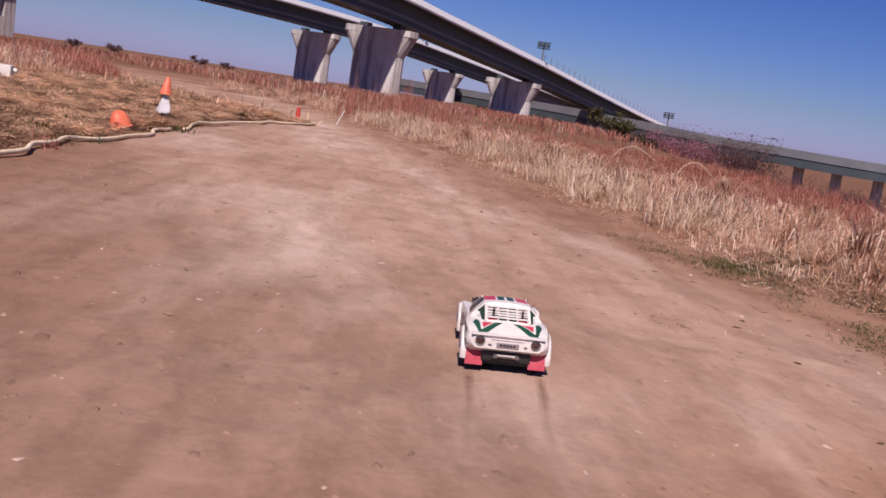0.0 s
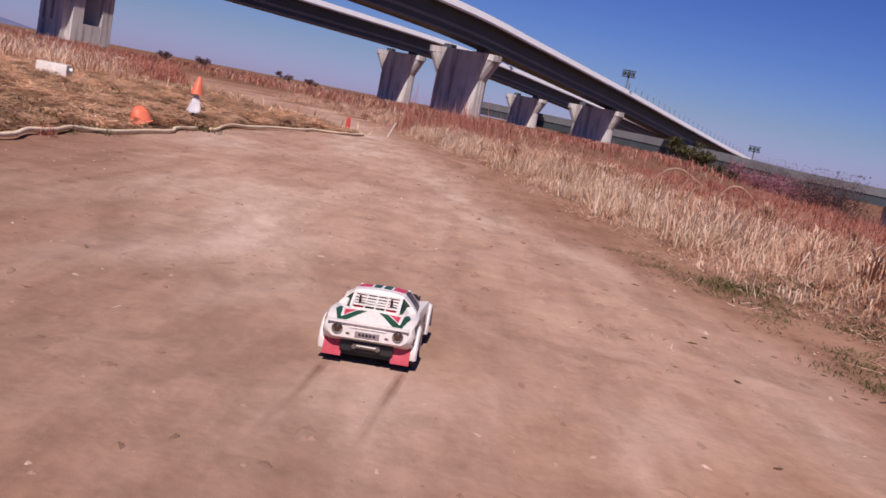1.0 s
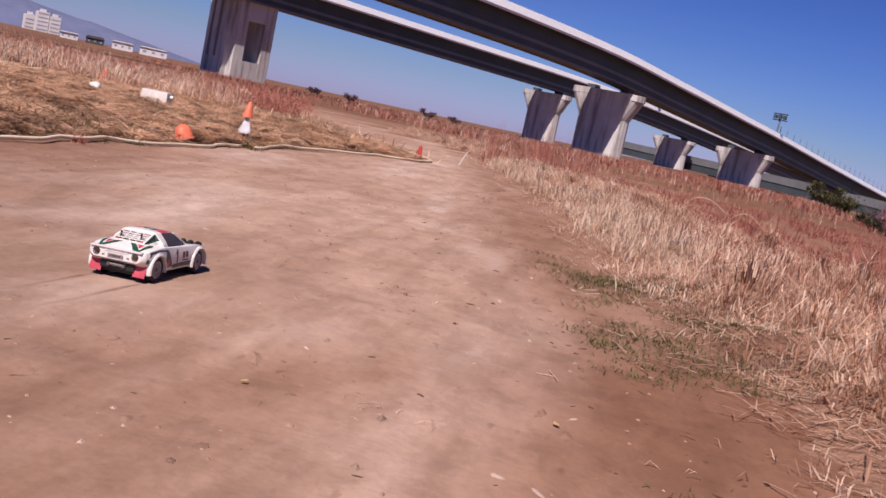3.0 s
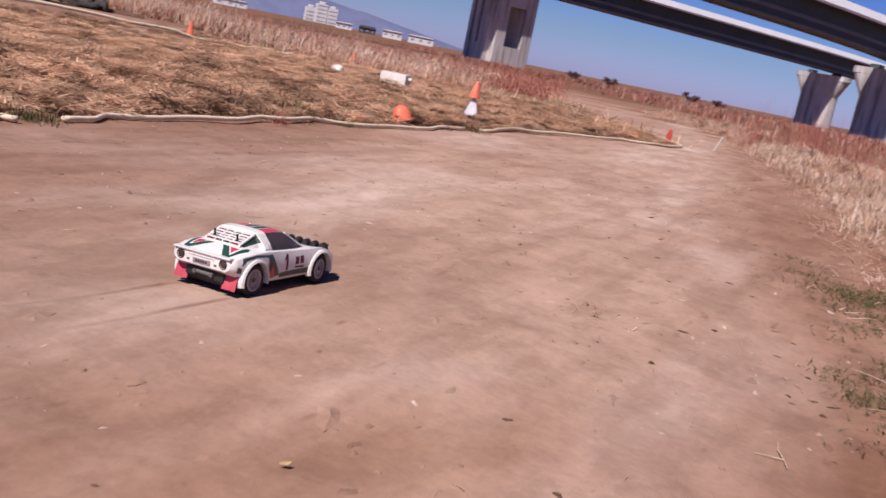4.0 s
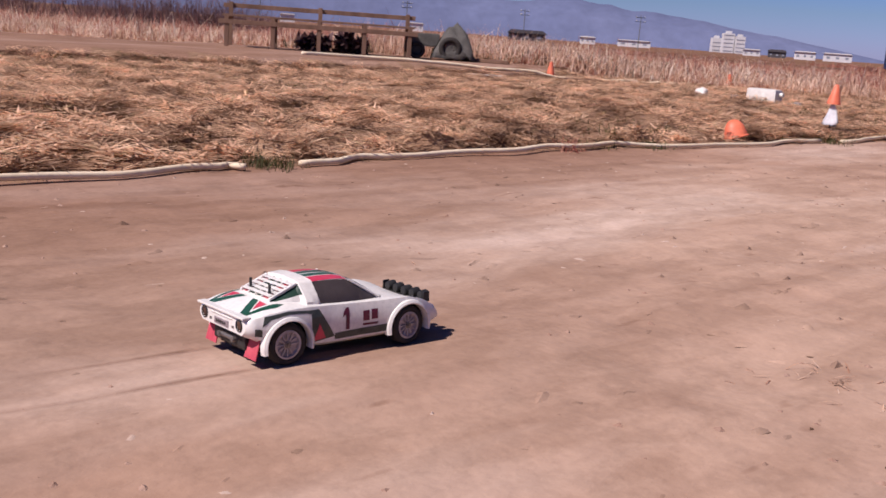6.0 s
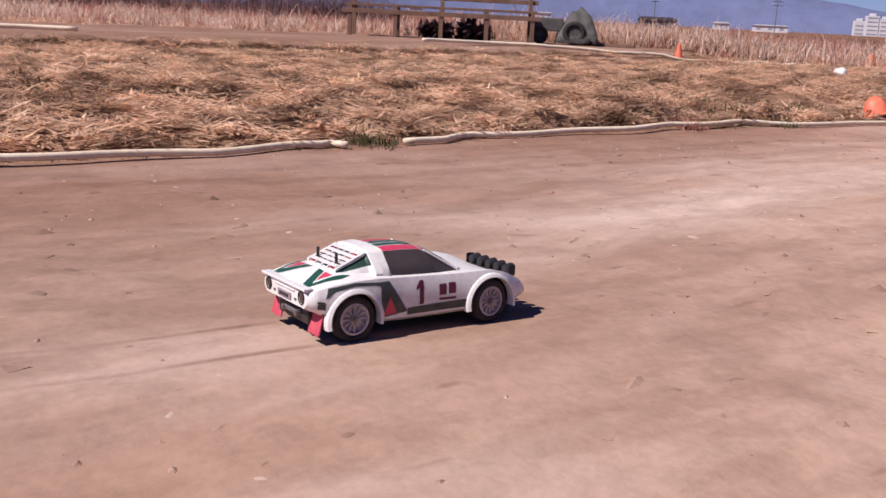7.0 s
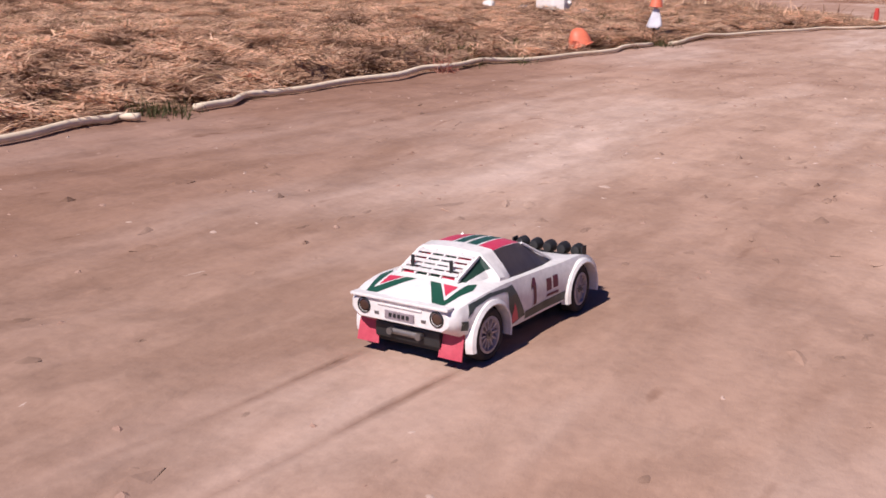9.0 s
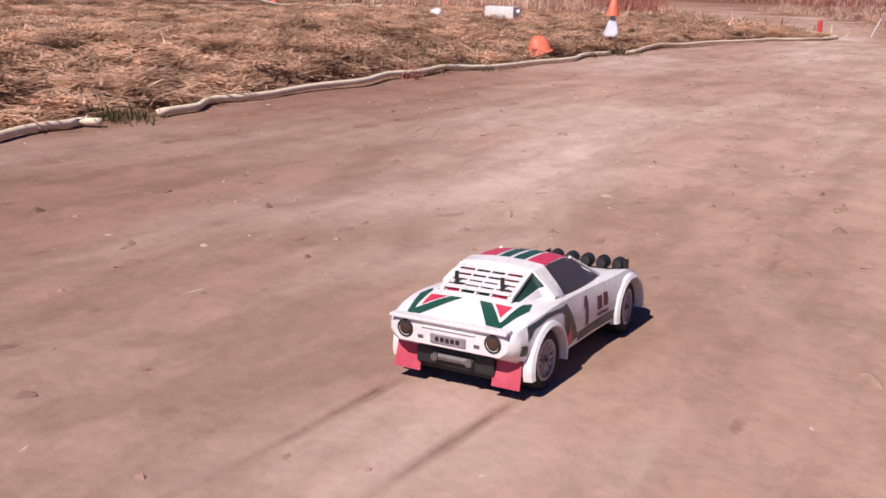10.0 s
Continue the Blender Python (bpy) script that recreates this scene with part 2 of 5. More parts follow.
def lathe(bm, rings, seg=20, m=None, closed=False):
    """Rings of (radius, height) turned round z."""
    rows = []
    for r, z in rings:
        rows.append([bm.verts.new((m or Matrix()) @ Vector((r * math.cos(2 * math.pi * k / seg), r * math.sin(2 * math.pi * k / seg), z))) for k in range(seg)])
    n = len(rows)
    for i in range(n if closed else n - 1):
        a, b = rows[i], rows[(i + 1) % n]
        for k in range(seg):
            bm.faces.new((a[k], a[(k + 1) % seg], b[(k + 1) % seg], b[k]))
    if not closed:
        bm.faces.new(rows[0][::-1]), bm.faces.new(rows[-1])
    return bm


def spline(points, step=8):
    p = [Vector(q) for q in points]
    p = [p[0] * 2 - p[1]] + p + [p[-1] * 2 - p[-2]]
    out = []
    for i in range(1, len(p) - 2):
        a, b, c, d = p[i - 1:i + 3]
        for k in range(step):
            u = k / step
            out.append(0.5 * (2 * b + (c - a) * u + (2 * a - 5 * b + 4 * c - d) * u * u + (3 * b - a - 3 * c + d) * u ** 3))
    return out + [p[-2]]


def hash2(ix, iy, seed):
    h = (ix.astype(np.int64) * 374761393 + iy.astype(np.int64) * 668265263 + seed * 974634777) & 0x7FFFFFFF
    h = ((h ^ (h >> 13)) * 1274126177) & 0x7FFFFFFF
    return ((h ^ (h >> 16)) & 0xFFFF) / 65535.0


def field(x, y, scale, seed=0, octaves=3):
    """Smooth noise in 0..1 over the plan."""
    out, amp, tot = 0, 1.0, 0.0
    for o in range(octaves):
        u, v = x * scale, y * scale
        ix, iy = np.floor(u), np.floor(v)
        fx, fy = u - ix, v - iy
        fx, fy = fx * fx * (3 - 2 * fx), fy * fy * (3 - 2 * fy)
        a, b = hash2(ix, iy, seed + o), hash2(ix + 1, iy, seed + o)
        c, d = hash2(ix, iy + 1, seed + o), hash2(ix + 1, iy + 1, seed + o)
        out = out + amp * ((a * (1 - fx) + b * fx) * (1 - fy) + (c * (1 - fx) + d * fx) * fy)
        tot, amp, scale = tot + amp, amp * 0.5, scale * 2
    return out / tot


def side(x, y, line):
    """Signed distance from a polyline in plan: positive on its right."""
    x, y = np.asarray(x, float), np.asarray(y, float)
    best, sign = np.full(x.shape, 1e9), np.zeros(x.shape)
    for (ax, ay), (bx, by) in zip(line[:-1], line[1:]):
        dx, dy = bx - ax, by - ay
        t = np.clip(((x - ax) * dx + (y - ay) * dy) / (dx * dx + dy * dy), 0, 1)
        ex, ey = x - ax - t * dx, y - ay - t * dy
        d = np.hypot(ex, ey)
        s = np.where(dx * (y - ay) - dy * (x - ax) > 0, -1.0, 1.0)
        near = d < best
        best, sign = np.where(near, d, best), np.where(near, s, sign)
    return best * sign


# ---- plan: the hose that edges the infield, and the edge of the reeds ----
HOSE_LINE = [(1, -4.6), (0.12, -3.35), (-0.58, -2.25), (-1.13, -1.4), (-1.62, -0.65), (-1.96, -0.09), (-2.44, 0.7), (-2.89, 1.41), (-3.19, 2.11), (-3.65, 3.11), (-4.08, 4.09), (-4.69, 5.47), (-5.21, 6.98), (-5.47, 8.38),
             (-7.5, 10.0), (-10.8, 12.6), (-17, 16.5)]
REED_LINE = [(7.5, -6.8), (4.2, -2.6), (2.6, -0.5), (1.5, 1.0), (0.45, 2.4), (-0.6, 3.85), (-1.8, 5.6), (-3.3, 7.4), (-5.4, 10.0), (-8.3, 13.2), (-12, 16.2), (-20, 21.0)]
HOSE_XY = [(v.x, v.y) for v in spline([(x, y, 0) for x, y in HOSE_LINE], 6)]
REED_XY = [(v.x, v.y) for v in spline([(x, y, 0) for x, y in REED_LINE], 6)]


def terrain(x, y):
    """Height of the ground."""
    x, y = np.asarray(x, float), np.asarray(y, float)
    hd, rd = side(x, y, HOSE_XY), side(x, y, REED_XY)
    u = 0.951 * x + 0.309 * y
    z = -np.clip((u - 3.2) * 0.3, 0, 7) * np.clip((u - 3.2) / 3, 0, 1)
    near = np.exp(-(x * x + y * y) / 900.0)
    track = np.clip(np.minimum(hd, -rd) / 0.25, 0, 1)
    z = z + near * track * ((field(x, y, 1.3, 5) - 0.5) * 0.03 + (field(x, y, 8, 9) - 0.5) * 0.016 - 0.006)
    grass = np.clip(-hd / 0.3, 0, 1) * (1 - 0.6 * np.clip((-hd - 2.0) / 2.5, 0, 1)) + np.clip(rd / 0.3, 0, 1)
    z = z + near * grass * ((field(x, y, 2.4, 15) - 0.4) * 0.11 + (field(x, y, 6.0, 16) - 0.5) * 0.13 + 0.01)
    # the second lane lies on a low, level bank
    bank = np.clip((-6.2 - hd) / 0.5, 0, 1) * np.clip((hd + 10.9) / 0.5, 0, 1) * np.clip((9.5 - y) / 0.8, 0, 1) * np.clip((-4.5 - x) / 0.8, 0, 1)
    z = z * (1 - bank) + 0.14 * bank
    car_flat = np.clip((np.hypot(x, y) - 0.28) / 0.25, 0, 1)
    # the car stands with its right wheels a little higher, on a low swell
    across = 0.912 * x + 0.41 * y
    swell = np.clip(across, -0.16, 0.16) * 0.0437 * np.clip((0.85 - np.hypot(x, y)) / 0.55, 0, 1)
    return z * car_flat + swell


from mathutils.bvhtree import BVHTree


def sharp(ob, degrees=32):
    for p in ob.data.polygons:
        p.use_smooth = True
    ob.data.set_sharp_from_angle(angle=radians(degrees))
    return ob


# ---- ground ----
def graded(lo, hi, step, far):
    c = list(np.arange(lo, hi + 1e-6, step))
    for s, end in ((-1, lo), (1, hi)):
        v, d = end, step
        while abs(v) < far:
            d *= 1.22
            v += s * d
            c.append(v)
    return np.array(sorted(c))


def build_ground():
    gx, gy = graded(-7.5, 4.2, 0.04, 3600), graded(-3, 8, 0.04, 3600)
    X, Y = np.meshgrid(gx, gy)
    x, y = X.ravel(), Y.ravel()
    z = terrain(x, y)
    co = np.stack([x, y, z], 1)
    nx, ny = len(gx), len(gy)
    i = (np.arange(ny - 1)[:, None] * nx + np.arange(nx - 1)[None]).ravel()
    quads = np.stack([i, i + 1, i + 1 + nx, i + nx], 1)
    me = bpy.data.meshes.new("ground")
    me.vertices.add(len(co)), me.vertices.foreach_set("co", co.ravel())
    me.loops.add(quads.size), me.loops.foreach_set("vertex_index", quads.ravel().astype(np.int32))
    me.polygons.add(len(quads))
    me.polygons.foreach_set("loop_start", (np.arange(len(quads)) * 4).astype(np.int32))
    cx, cy = co[quads].mean(1)[:, 0], co[quads].mean(1)[:, 1]
    wob = (field(cx, cy, 3, 21) - 0.5) * 0.25
    hd, rd = side(cx, cy, HOSE_XY) , side(cx, cy, REED_XY) + wob
    dist = np.hypot(cx, cy)
    slot = np.where(hd < -0.02, 1, 0)
    # a second lane of the course beyond the infield
    lane = (hd < -6.5 + wob * 2) & (hd > -10.4 + wob * 2) & (cx < -5) & (cy < 9)
    slot = np.where(lane, 0, slot)
    slot = np.where(rd > 0, 2, slot)
    slot = np.where((dist > 45) | (rd > 7) | (hd < -26), 3, slot)
    me.polygons.foreach_set("material_index", slot.astype(np.int32))
    me.polygons.foreach_set("use_smooth", np.ones(len(quads), bool))
    me.update(calc_edges=True)
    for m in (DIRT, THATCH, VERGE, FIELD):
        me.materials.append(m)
    return tagged(new("ground", me), "packed brown dirt track between mown straw and dead weeds", "ground", kind="structure")


ground = build_ground()


# ---- the elevated roads ----
def sweep(name, path, section, material, parent, label=""):
    """A closed section (across, up) carried along a path."""
    verts, faces, n = [], [], len(section)
    for k, p in enumerate(path):
        d = (path[min(k + 1, len(path) - 1)] - path[max(k - 1, 0)]).normalized()
        across = Vector((d.y, -d.x, 0)).normalized()
        verts += [tuple(p + across * a + Vector((0, 0, u))) for a, u in section]
    for k in range(len(path) - 1):
        for j in range(n):
            a, b = k * n + j, k * n + (j + 1) % n
            faces.append((a, b, b + n, a + n))
    faces += [tuple(range(n))[::-1], tuple(range((len(path) - 1) * n, len(path) * n))]
    return part(name, (verts, [], faces), material, parent, label)


def rect(a0, a1, u0, u1):
    return [(a0, u0), (a1, u0), (a1, u1), (a0, u1)]


def elevated_road(name, points, label):
    root = tagged(new(name), label, "elevated road")
    path = spline(points, 8)
    sweep("girder", path, [(0.6, 0), (3.0, 0), (3.1, 2.3), (0.5, 2.3)], STEEL, root, "dark painted box girder")
    for a in (0.57, 3.02):
        sweep("flange", path, rect(a - 0.12, a + 0.12, -0.08, 0.1), FLANGE, root)
        sweep("stiffener", path, rect(a - 0.06, a + 0.13, 0.62, 0.95), FLANGE, root, "lighter grey band along the girder")
    for s, edge in ((-1, -0.5), (1, 4.2)):
        sweep("parapet", path, [(edge + s * 0.22, 2.15), (edge + s * 0.3, 2.35), (edge + s * 0.06, 3.05), (edge - s * 0.14, 3.05), (edge - s * 0.2, 2.3)][::s], PARAPET, root, "white concrete parapet")
    sweep("deck_slab", path, rect(-0.6, 4.3, 2.3, 2.55), STEEL, root)
    return root


near_road = elevated_road("near_viaduct", [(-55, -110, 8.5), (-53.7, -30, 8.5), (-53.7, 50, 8.5), (-53.7, 90, 8.3), (-53.7, 112, 7.3), (-53.7, 132, 6.2), (-53.7, 150, 5.2), (-53.2, 184, 2.9), (-52, 227, 0.0), (-50, 300, -4.0)],
              "curving dark steel girder road with white parapets")
elevated_road("far_viaduct", [(-89, -110, 8.5), (-87.5, -20, 8.5), (-87.2, 76, 8.5), (-87.2, 143, 8.5), (-87.2, 168, 7.9), (-87.2, 194, 6.8), (-87, 250, 4.0), (-86, 340, -1.0)],
              "second dark steel girder road running behind the first")
# railing posts along the falling stretch of the near road
for k in range(26):
    y = 148 + k * 3.2
    z = float(np.interp(y, [132, 150, 184, 227, 300], [6.2, 5.2, 2.9, 0.0, -4.0])) + 3.0
    x = float(np.interp(y, [150, 184, 227, 300], [-53.7, -53.2, -52.0, -50.0])) + 4.2
    bm = bmesh.new()
    box(bm, x - 0.035, x + 0.035, y - 0.035, y + 0.035, z - 0.1, z + 1.1)
    part("rail_post", bm, FLANGE, near_road)


def pier(x, y, top, wide, shaft, depth, flare):
    """A wall pier with a hammerhead and rounded ends."""
    root = tagged(new("bridge_pier"), "stained grey concrete hammerhead pier under a girder road", "bridge pier", "piers of the elevated roads")
    root.location = (x, y, 0)

    def outline(w, d, n=8):
        r, pts = d / 2, []
        for k in range(n + 1):
            a = -math.pi / 2 + math.pi * k / n
            pts.append((w / 2 - r + r * math.cos(a), r * math.sin(a)))
        for k in range(n + 1):
            a = math.pi / 2 + math.pi * k / n
            pts.append((-w / 2 + r + r * math.cos(a), r * math.sin(a)))
        return pts

    def stack(levels):
        verts, faces = [], []
        n = len(outline(levels[0][0], levels[0][1]))
        for w, d, z in levels:
            verts += [(px, py, z) for px, py in outline(w, d)]
        for k in range(len(levels) - 1):
            for j in range(n):
                a, b = k * n + j, k * n + (j + 1) % n
                faces.append((a, b, b + n, a + n))
        return verts, [], faces + [tuple(range(n))[::-1], tuple(range((len(levels) - 1) * n, len(levels) * n))]

    part("shaft", stack([(shaft, depth, -2), (shaft, depth, top - flare)]), CONCRETE, root)
    part("hammerhead", stack([(shaft + 0.05, depth + 0.06, top - flare), (wide - 0.25, depth + 0.06, top - 0.75), (wide, depth + 0.1, top - 0.7), (wide, depth + 0.1, top - 0.02)]), CONCRETE, root)
    bm = bmesh.new()
    box(bm, -2.6, -1.6, -0.6, 0.6, top - 0.02, top + 0.45, 0.04)
    part("bearing", bm, STEEL, root)
    bm = bmesh.new()
    box(bm, 1.6, 2.6, -0.6, 0.6, top - 0.02, top + 0.45, 0.04)
    part("bearing", bm, STEEL, root)
    return root


pier(-53.7, 102, 7.3, 9.0, 6.2, 2.8, 3.0)
pier(-53.7, 147.4, 4.95, 9.0, 6.6, 2.8, 2.8)
pier(-87.2, 143.5, 8.0, 9.0, 6.0, 2.8, 3.2)
pier(-87.2, 196, 6.1, 9.4, 6.6, 2.8, 3.0)


def hollow_pier(x, y, top):
    """The tall pier with an upright opening through it."""
    root = tagged(new("hollow_pier"), "tall grey concrete pier with an upright opening through it", "bridge pier", "piers of the elevated roads")
    root.location = (x, y, 0)
    for s in (-1, 1):
        bm = bmesh.new()
        box(bm, -2.45, 2.45, s * 2.3 - 1.05, s * 2.3 + 1.05, -1.5, top, 0.0)
        up = [e for e in bm.edges if abs(e.verts[0].co.z - e.verts[1].co.z) > 1 and (e.verts[0].co.y - s * 2.3) * s > 0]
        bmesh.ops.bevel(bm, geom=up, offset=0.7, segments=5, affect="EDGES")
        sharp(part("column", bm, CONCRETE, root), 30)
    for z0, z1, name in ((-1.5, 2.0, "base_wall"), (6.4, top - 0.01, "cross_beam")):
        bm = bmesh.new()
        box(bm, -2.43, 2.43, -1.26, 1.26, z0, z1)
        part(name, bm, CONCRETE, root)
    for k in (-1.0, 0.2):
        bm = bmesh.new()
        box(bm, k - 0.16, k + 0.16, -3.43, -3.30, 1.9, top - 0.4, 0.03)
        part("drain_pipe", bm, FLANGE, root)
    return root


hollow_pier(-87.2, 76.7, 8.45)


# ---- the model rally car ----
SHELL = surface("white_lacquer", (0.75, 0.71, 0.66), (0.84, 0.80, 0.755), 6, 120, 0.32, spec=0.5)
SHELL_GREEN = surface("green_stripe", (0.014, 0.070, 0.042), (0.022, 0.095, 0.058), 20, 150, 0.35)
SHELL_RED = surface("red_stripe", (0.54, 0.035, 0.075), (0.66, 0.06, 0.105), 20, 150, 0.35)
FLAP_RED = surface("red_rubber", (0.46, 0.052, 0.080), (0.61, 0.115, 0.145), 20, 150, 0.6, spec=0.25)
BLACK = surface("black_plastic", (0.012, 0.012, 0.013), (0.03, 0.028, 0.027), 15, 120, 0.5)
RUBBER = surface("dusty_rubber", (0.018, 0.016, 0.015), (0.052, 0.041, 0.035), 25, 160, 0.85, relief=0.0006)
RIM = surface("dusty_white_rim", (0.41, 0.34, 0.31), (0.62, 0.54, 0.50), 25, 160, 0.5)
GLASS_DARK = surface("smoked_window", (0.045, 0.036, 0.036), (0.085, 0.066, 0.064), 10, 90, 0.38, spec=0.35)
LAMP_RED = surface("dark_tail_lens", (0.045, 0.02, 0.015), (0.09, 0.05, 0.035), 30, 200, 0.2, spec=0.6)
CHROME = surface("dull_aluminium", (0.16, 0.145, 0.135), (0.30, 0.275, 0.26), 20, 150, 0.45, 0.7)
DUSKY = surface("grey_green_print", (0.028, 0.038, 0.032), (0.09, 0.095, 0.08), 60, 200, 0.4)
MAROON = surface("maroon_print", (0.10, 0.012, 0.03), (0.16, 0.02, 0.045), 20, 150, 0.4)
SAIL = surface("dark_green_sail", (0.012, 0.04, 0.026), (0.02, 0.055, 0.036), 20, 150, 0.5)
AMBER = surface("amber_lens", (0.75, 0.5, 0.2), (0.85, 0.65, 0.35), 30, 200, 0.15)


def interp(rows, y):
    rows = sorted(rows)
    ys = [r[0] for r in rows]
    return [float(np.interp(y, ys, [r[k] for r in rows])) for k in range(1, len(rows[0]))]


# stations along the car: y, half width, underside, shoulder height, centre height
STATIONS = [(-0.1955, 0.074, 0.054, 0.0770, 0.0805), (-0.192, 0.079, 0.052, 0.0800, 0.0842), (-0.184, 0.084, 0.049, 0.0820, 0.0865), (-0.160, 0.088, 0.036, 0.0875, 0.0945),
            (-0.140, 0.0898, 0.030, 0.0900, 0.0990), (-0.120, 0.0905, 0.026, 0.0915, 0.1000), (-0.085, 0.0885, 0.024, 0.0912, 0.0990), (-0.04, 0.0845, 0.021, 0.0885, 0.0955),
            (0.02, 0.0840, 0.021, 0.0860, 0.0915), (0.06, 0.0865, 0.022, 0.0852, 0.0875), (0.09, 0.0895, 0.024, 0.0862, 0.0830), (0.12, 0.0900, 0.026, 0.0858, 0.0785),
            (0.15, 0.0870, 0.028, 0.0780, 0.0715), (0.18, 0.0800, 0.030, 0.0630, 0.0615), (0.197, 0.0700, 0.031, 0.0500, 0.0495), (0.206, 0.0560, 0.032, 0.0425, 0.0425)]


def body_section(y):
    w, zb, zs, zt = interp(STATIONS, y)
    zm = zb + (zs - zb) * 0.45
    half = [(0.0, zb), (w * 0.86, zb), (w * 0.965, zb + 0.006), (w * 1.0, zm), (w * 0.985, zm + (zs - zm) * 0.55), (w * 0.93, zs - 0.001), (w * 0.86, zs + 0.2 * (zt - zs)),
            (w * 0.6, zs + 0.75 * (zt - zs)), (0.0, zt)]
    return half


def loft(rows):
    """Rows of cross-section points (half, mirrored), closed at both ends."""
    bm = bmesh.new()
    rings = []
    for y, half in rows:
        ring = [bm.verts.new((x, y, z)) for x, z in half] + [bm.verts.new((-x, y, z)) for x, z in half[-2:0:-1]]
        rings.append(ring)
    for a, b in zip(rings[:-1], rings[1:]):
        for k in range(len(a)):
            bm.faces.new((a[k], a[(k + 1) % len(a)], b[(k + 1) % len(a)], b[k]))
    bm.faces.new(rings[0][::-1]), bm.faces.new(rings[-1])
    bmesh.ops.recalc_face_normals(bm, faces=bm.faces)
    return bm


WHEELS = [(s * 0.0725, y) for y in (-0.1245, 0.1170) for s in (-1, 1)]
CABIN = [(0.092, 0.058, 0.0810, 0.020, 0.0820), (0.074, 0.064, 0.0850, 0.036, 0.0900), (0.052, 0.068, 0.0870, 0.043, 0.1025), (0.034, 0.071, 0.0885, 0.046, 0.1125),
         (0.016, 0.072, 0.0895, 0.0475, 0.1190), (-0.005, 0.073, 0.0905, 0.048, 0.1222), (-0.030, 0.0735, 0.0920, 0.048, 0.1232), (-0.058, 0.074, 0.0935, 0.048, 0.1228), (-0.060, 0.0755, 0.0945, 0.0495, 0.1262),
         (-0.084, 0.0755, 0.0965, 0.0475, 0.1250), (-0.088, 0.0620, 0.0960, 0.0465, 0.1180), (-0.110, 0.0600, 0.0965, 0.0465, 0.1085), (-0.132, 0.0580, 0.0960, 0.046, 0.1010), (-0.142, 0.0570, 0.0930, 0.045, 0.0955)]


def build_car():
    car = tagged(new("model_rally_car"), "white remote-control rally car with red and green stripes, dusty tyres", "toy car")
    ys = sorted({round(v, 4) for v in np.concatenate([np.linspace(-0.1955, -0.180, 5), np.linspace(-0.180, 0.19, 40), np.linspace(0.19, 0.206, 4)])})
    shell = part("body_shell", loft([(y, body_section(y)) for y in ys]), [SHELL, BLACK], car, "white lacquered wedge-shaped shell")
    # wheel wells
    for wx, wy in WHEELS:
        bm = bmesh.new()
        r = bmesh.ops.create_cone(bm, cap_ends=True, segments=32, radius1=0.0405, radius2=0.0405, depth=0.07)
        bmesh.ops.transform(bm, matrix=Matrix.Translation((wx + math.copysign(0.012, wx), wy, 0.034)) @ Matrix.Rotation(radians(90), 4, "Y"), verts=r["verts"])
        me = bpy.data.meshes.new("cut")
        bm.to_mesh(me)
        me.materials.append(SHELL), me.materials.append(BLACK)
        for p in me.polygons:
            p.material_index = 1
        cutter = new("cut", me)
        mod = shell.modifiers.new("cut", "BOOLEAN")
        mod.operation, mod.object, mod.solver = "DIFFERENCE", cutter, "EXACT"
        dg = bpy.context.evaluated_depsgraph_get()
        out = bpy.data.meshes.new_from_object(shell.evaluated_get(dg))
        shell.modifiers.clear()
        shell.data = out
        bpy.data.objects.remove(cutter)
    sharp(shell, 35)
    # cabin, split into its panels
    rows = []
    for y in sorted({round(v, 4) for v in np.concatenate([np.array([c[0] for c in CABIN]), np.linspace(-0.135, 0.09, 46)])}):
        wb, zb, wt, zt = interp(CABIN, y)
        crown = 0.003 * min(1, max(0, (zt - zb) / 0.03))
        rows.append((y, [(0.0, zb - 0.012), (wb, zb - 0.012), (wb, zb), (wb * 0.62 + wt * 0.38, zb * 0.6 + zt * 0.4), (wt * 1.04, zt - 0.004), (wt * 0.97, zt - 0.0005), (wt * 0.5, zt + crown * 0.7), (0.0, zt + crown)]))
    full = loft(rows)
    bins = {k: [] for k in ("windscreen", "side_window_l", "side_window_r", "roof", "rear_hoop", "quarter_l", "quarter_r", "engine_cover")}
    for f in full.faces:
        c = f.calc_center_median()
        wb, zb, wt, zt = interp(CABIN, c.y)
        top = abs(c.x) < wt * 0.99 and c.z > zt - 0.004
        if c.y > 0.014 and (top or c.y > 0.062):
            k = "windscreen"
        elif -0.0865 < c.y < -0.0585:
            k = "rear_hoop"
        elif c.y <= -0.0865:
            k = "engine_cover" if top or c.z < zb + 0.36 * (zt - zb) else ("quarter_l" if c.x < 0 else "quarter_r")
        else:
            k = "roof" if top else ("side_window_l" if c.x < 0 else "side_window_r")
        bins[k].append([v.co.copy() for v in f.verts])
    full.free()
    looks = {"windscreen": (GLASS_DARK, "smoked wrap-round windscreen"), "roof": (SHELL, ""), "rear_hoop": (SHELL, "raised white roof hoop"), "engine_cover": (SHELL, "")}
    for k, faces in bins.items():
        bm = bmesh.new()
        for f in faces:
            bm.faces.new([bm.verts.new(c) for c in f])
        bmesh.ops.remove_doubles(bm, verts=bm.verts, dist=1e-5)
        m, lab = looks.get(k, (GLASS_DARK, "smoked side window") if k.startswith("side") else (SAIL, "dark green sail panel"))
        sharp(part(k.rsplit("_", 1)[0] if k[-2:] in ("_l", "_r") else k, bm, m, car, lab), 40)
    # pillars
    for s in (-1, 1):
        bm = bmesh.new()
        tube(bm, (s * 0.0660, 0.066, 0.0875), (s * 0.0480, 0.014, 0.1190), 0.0019, 0.0019, 8)
        part("pillar", bm, SHELL, car)
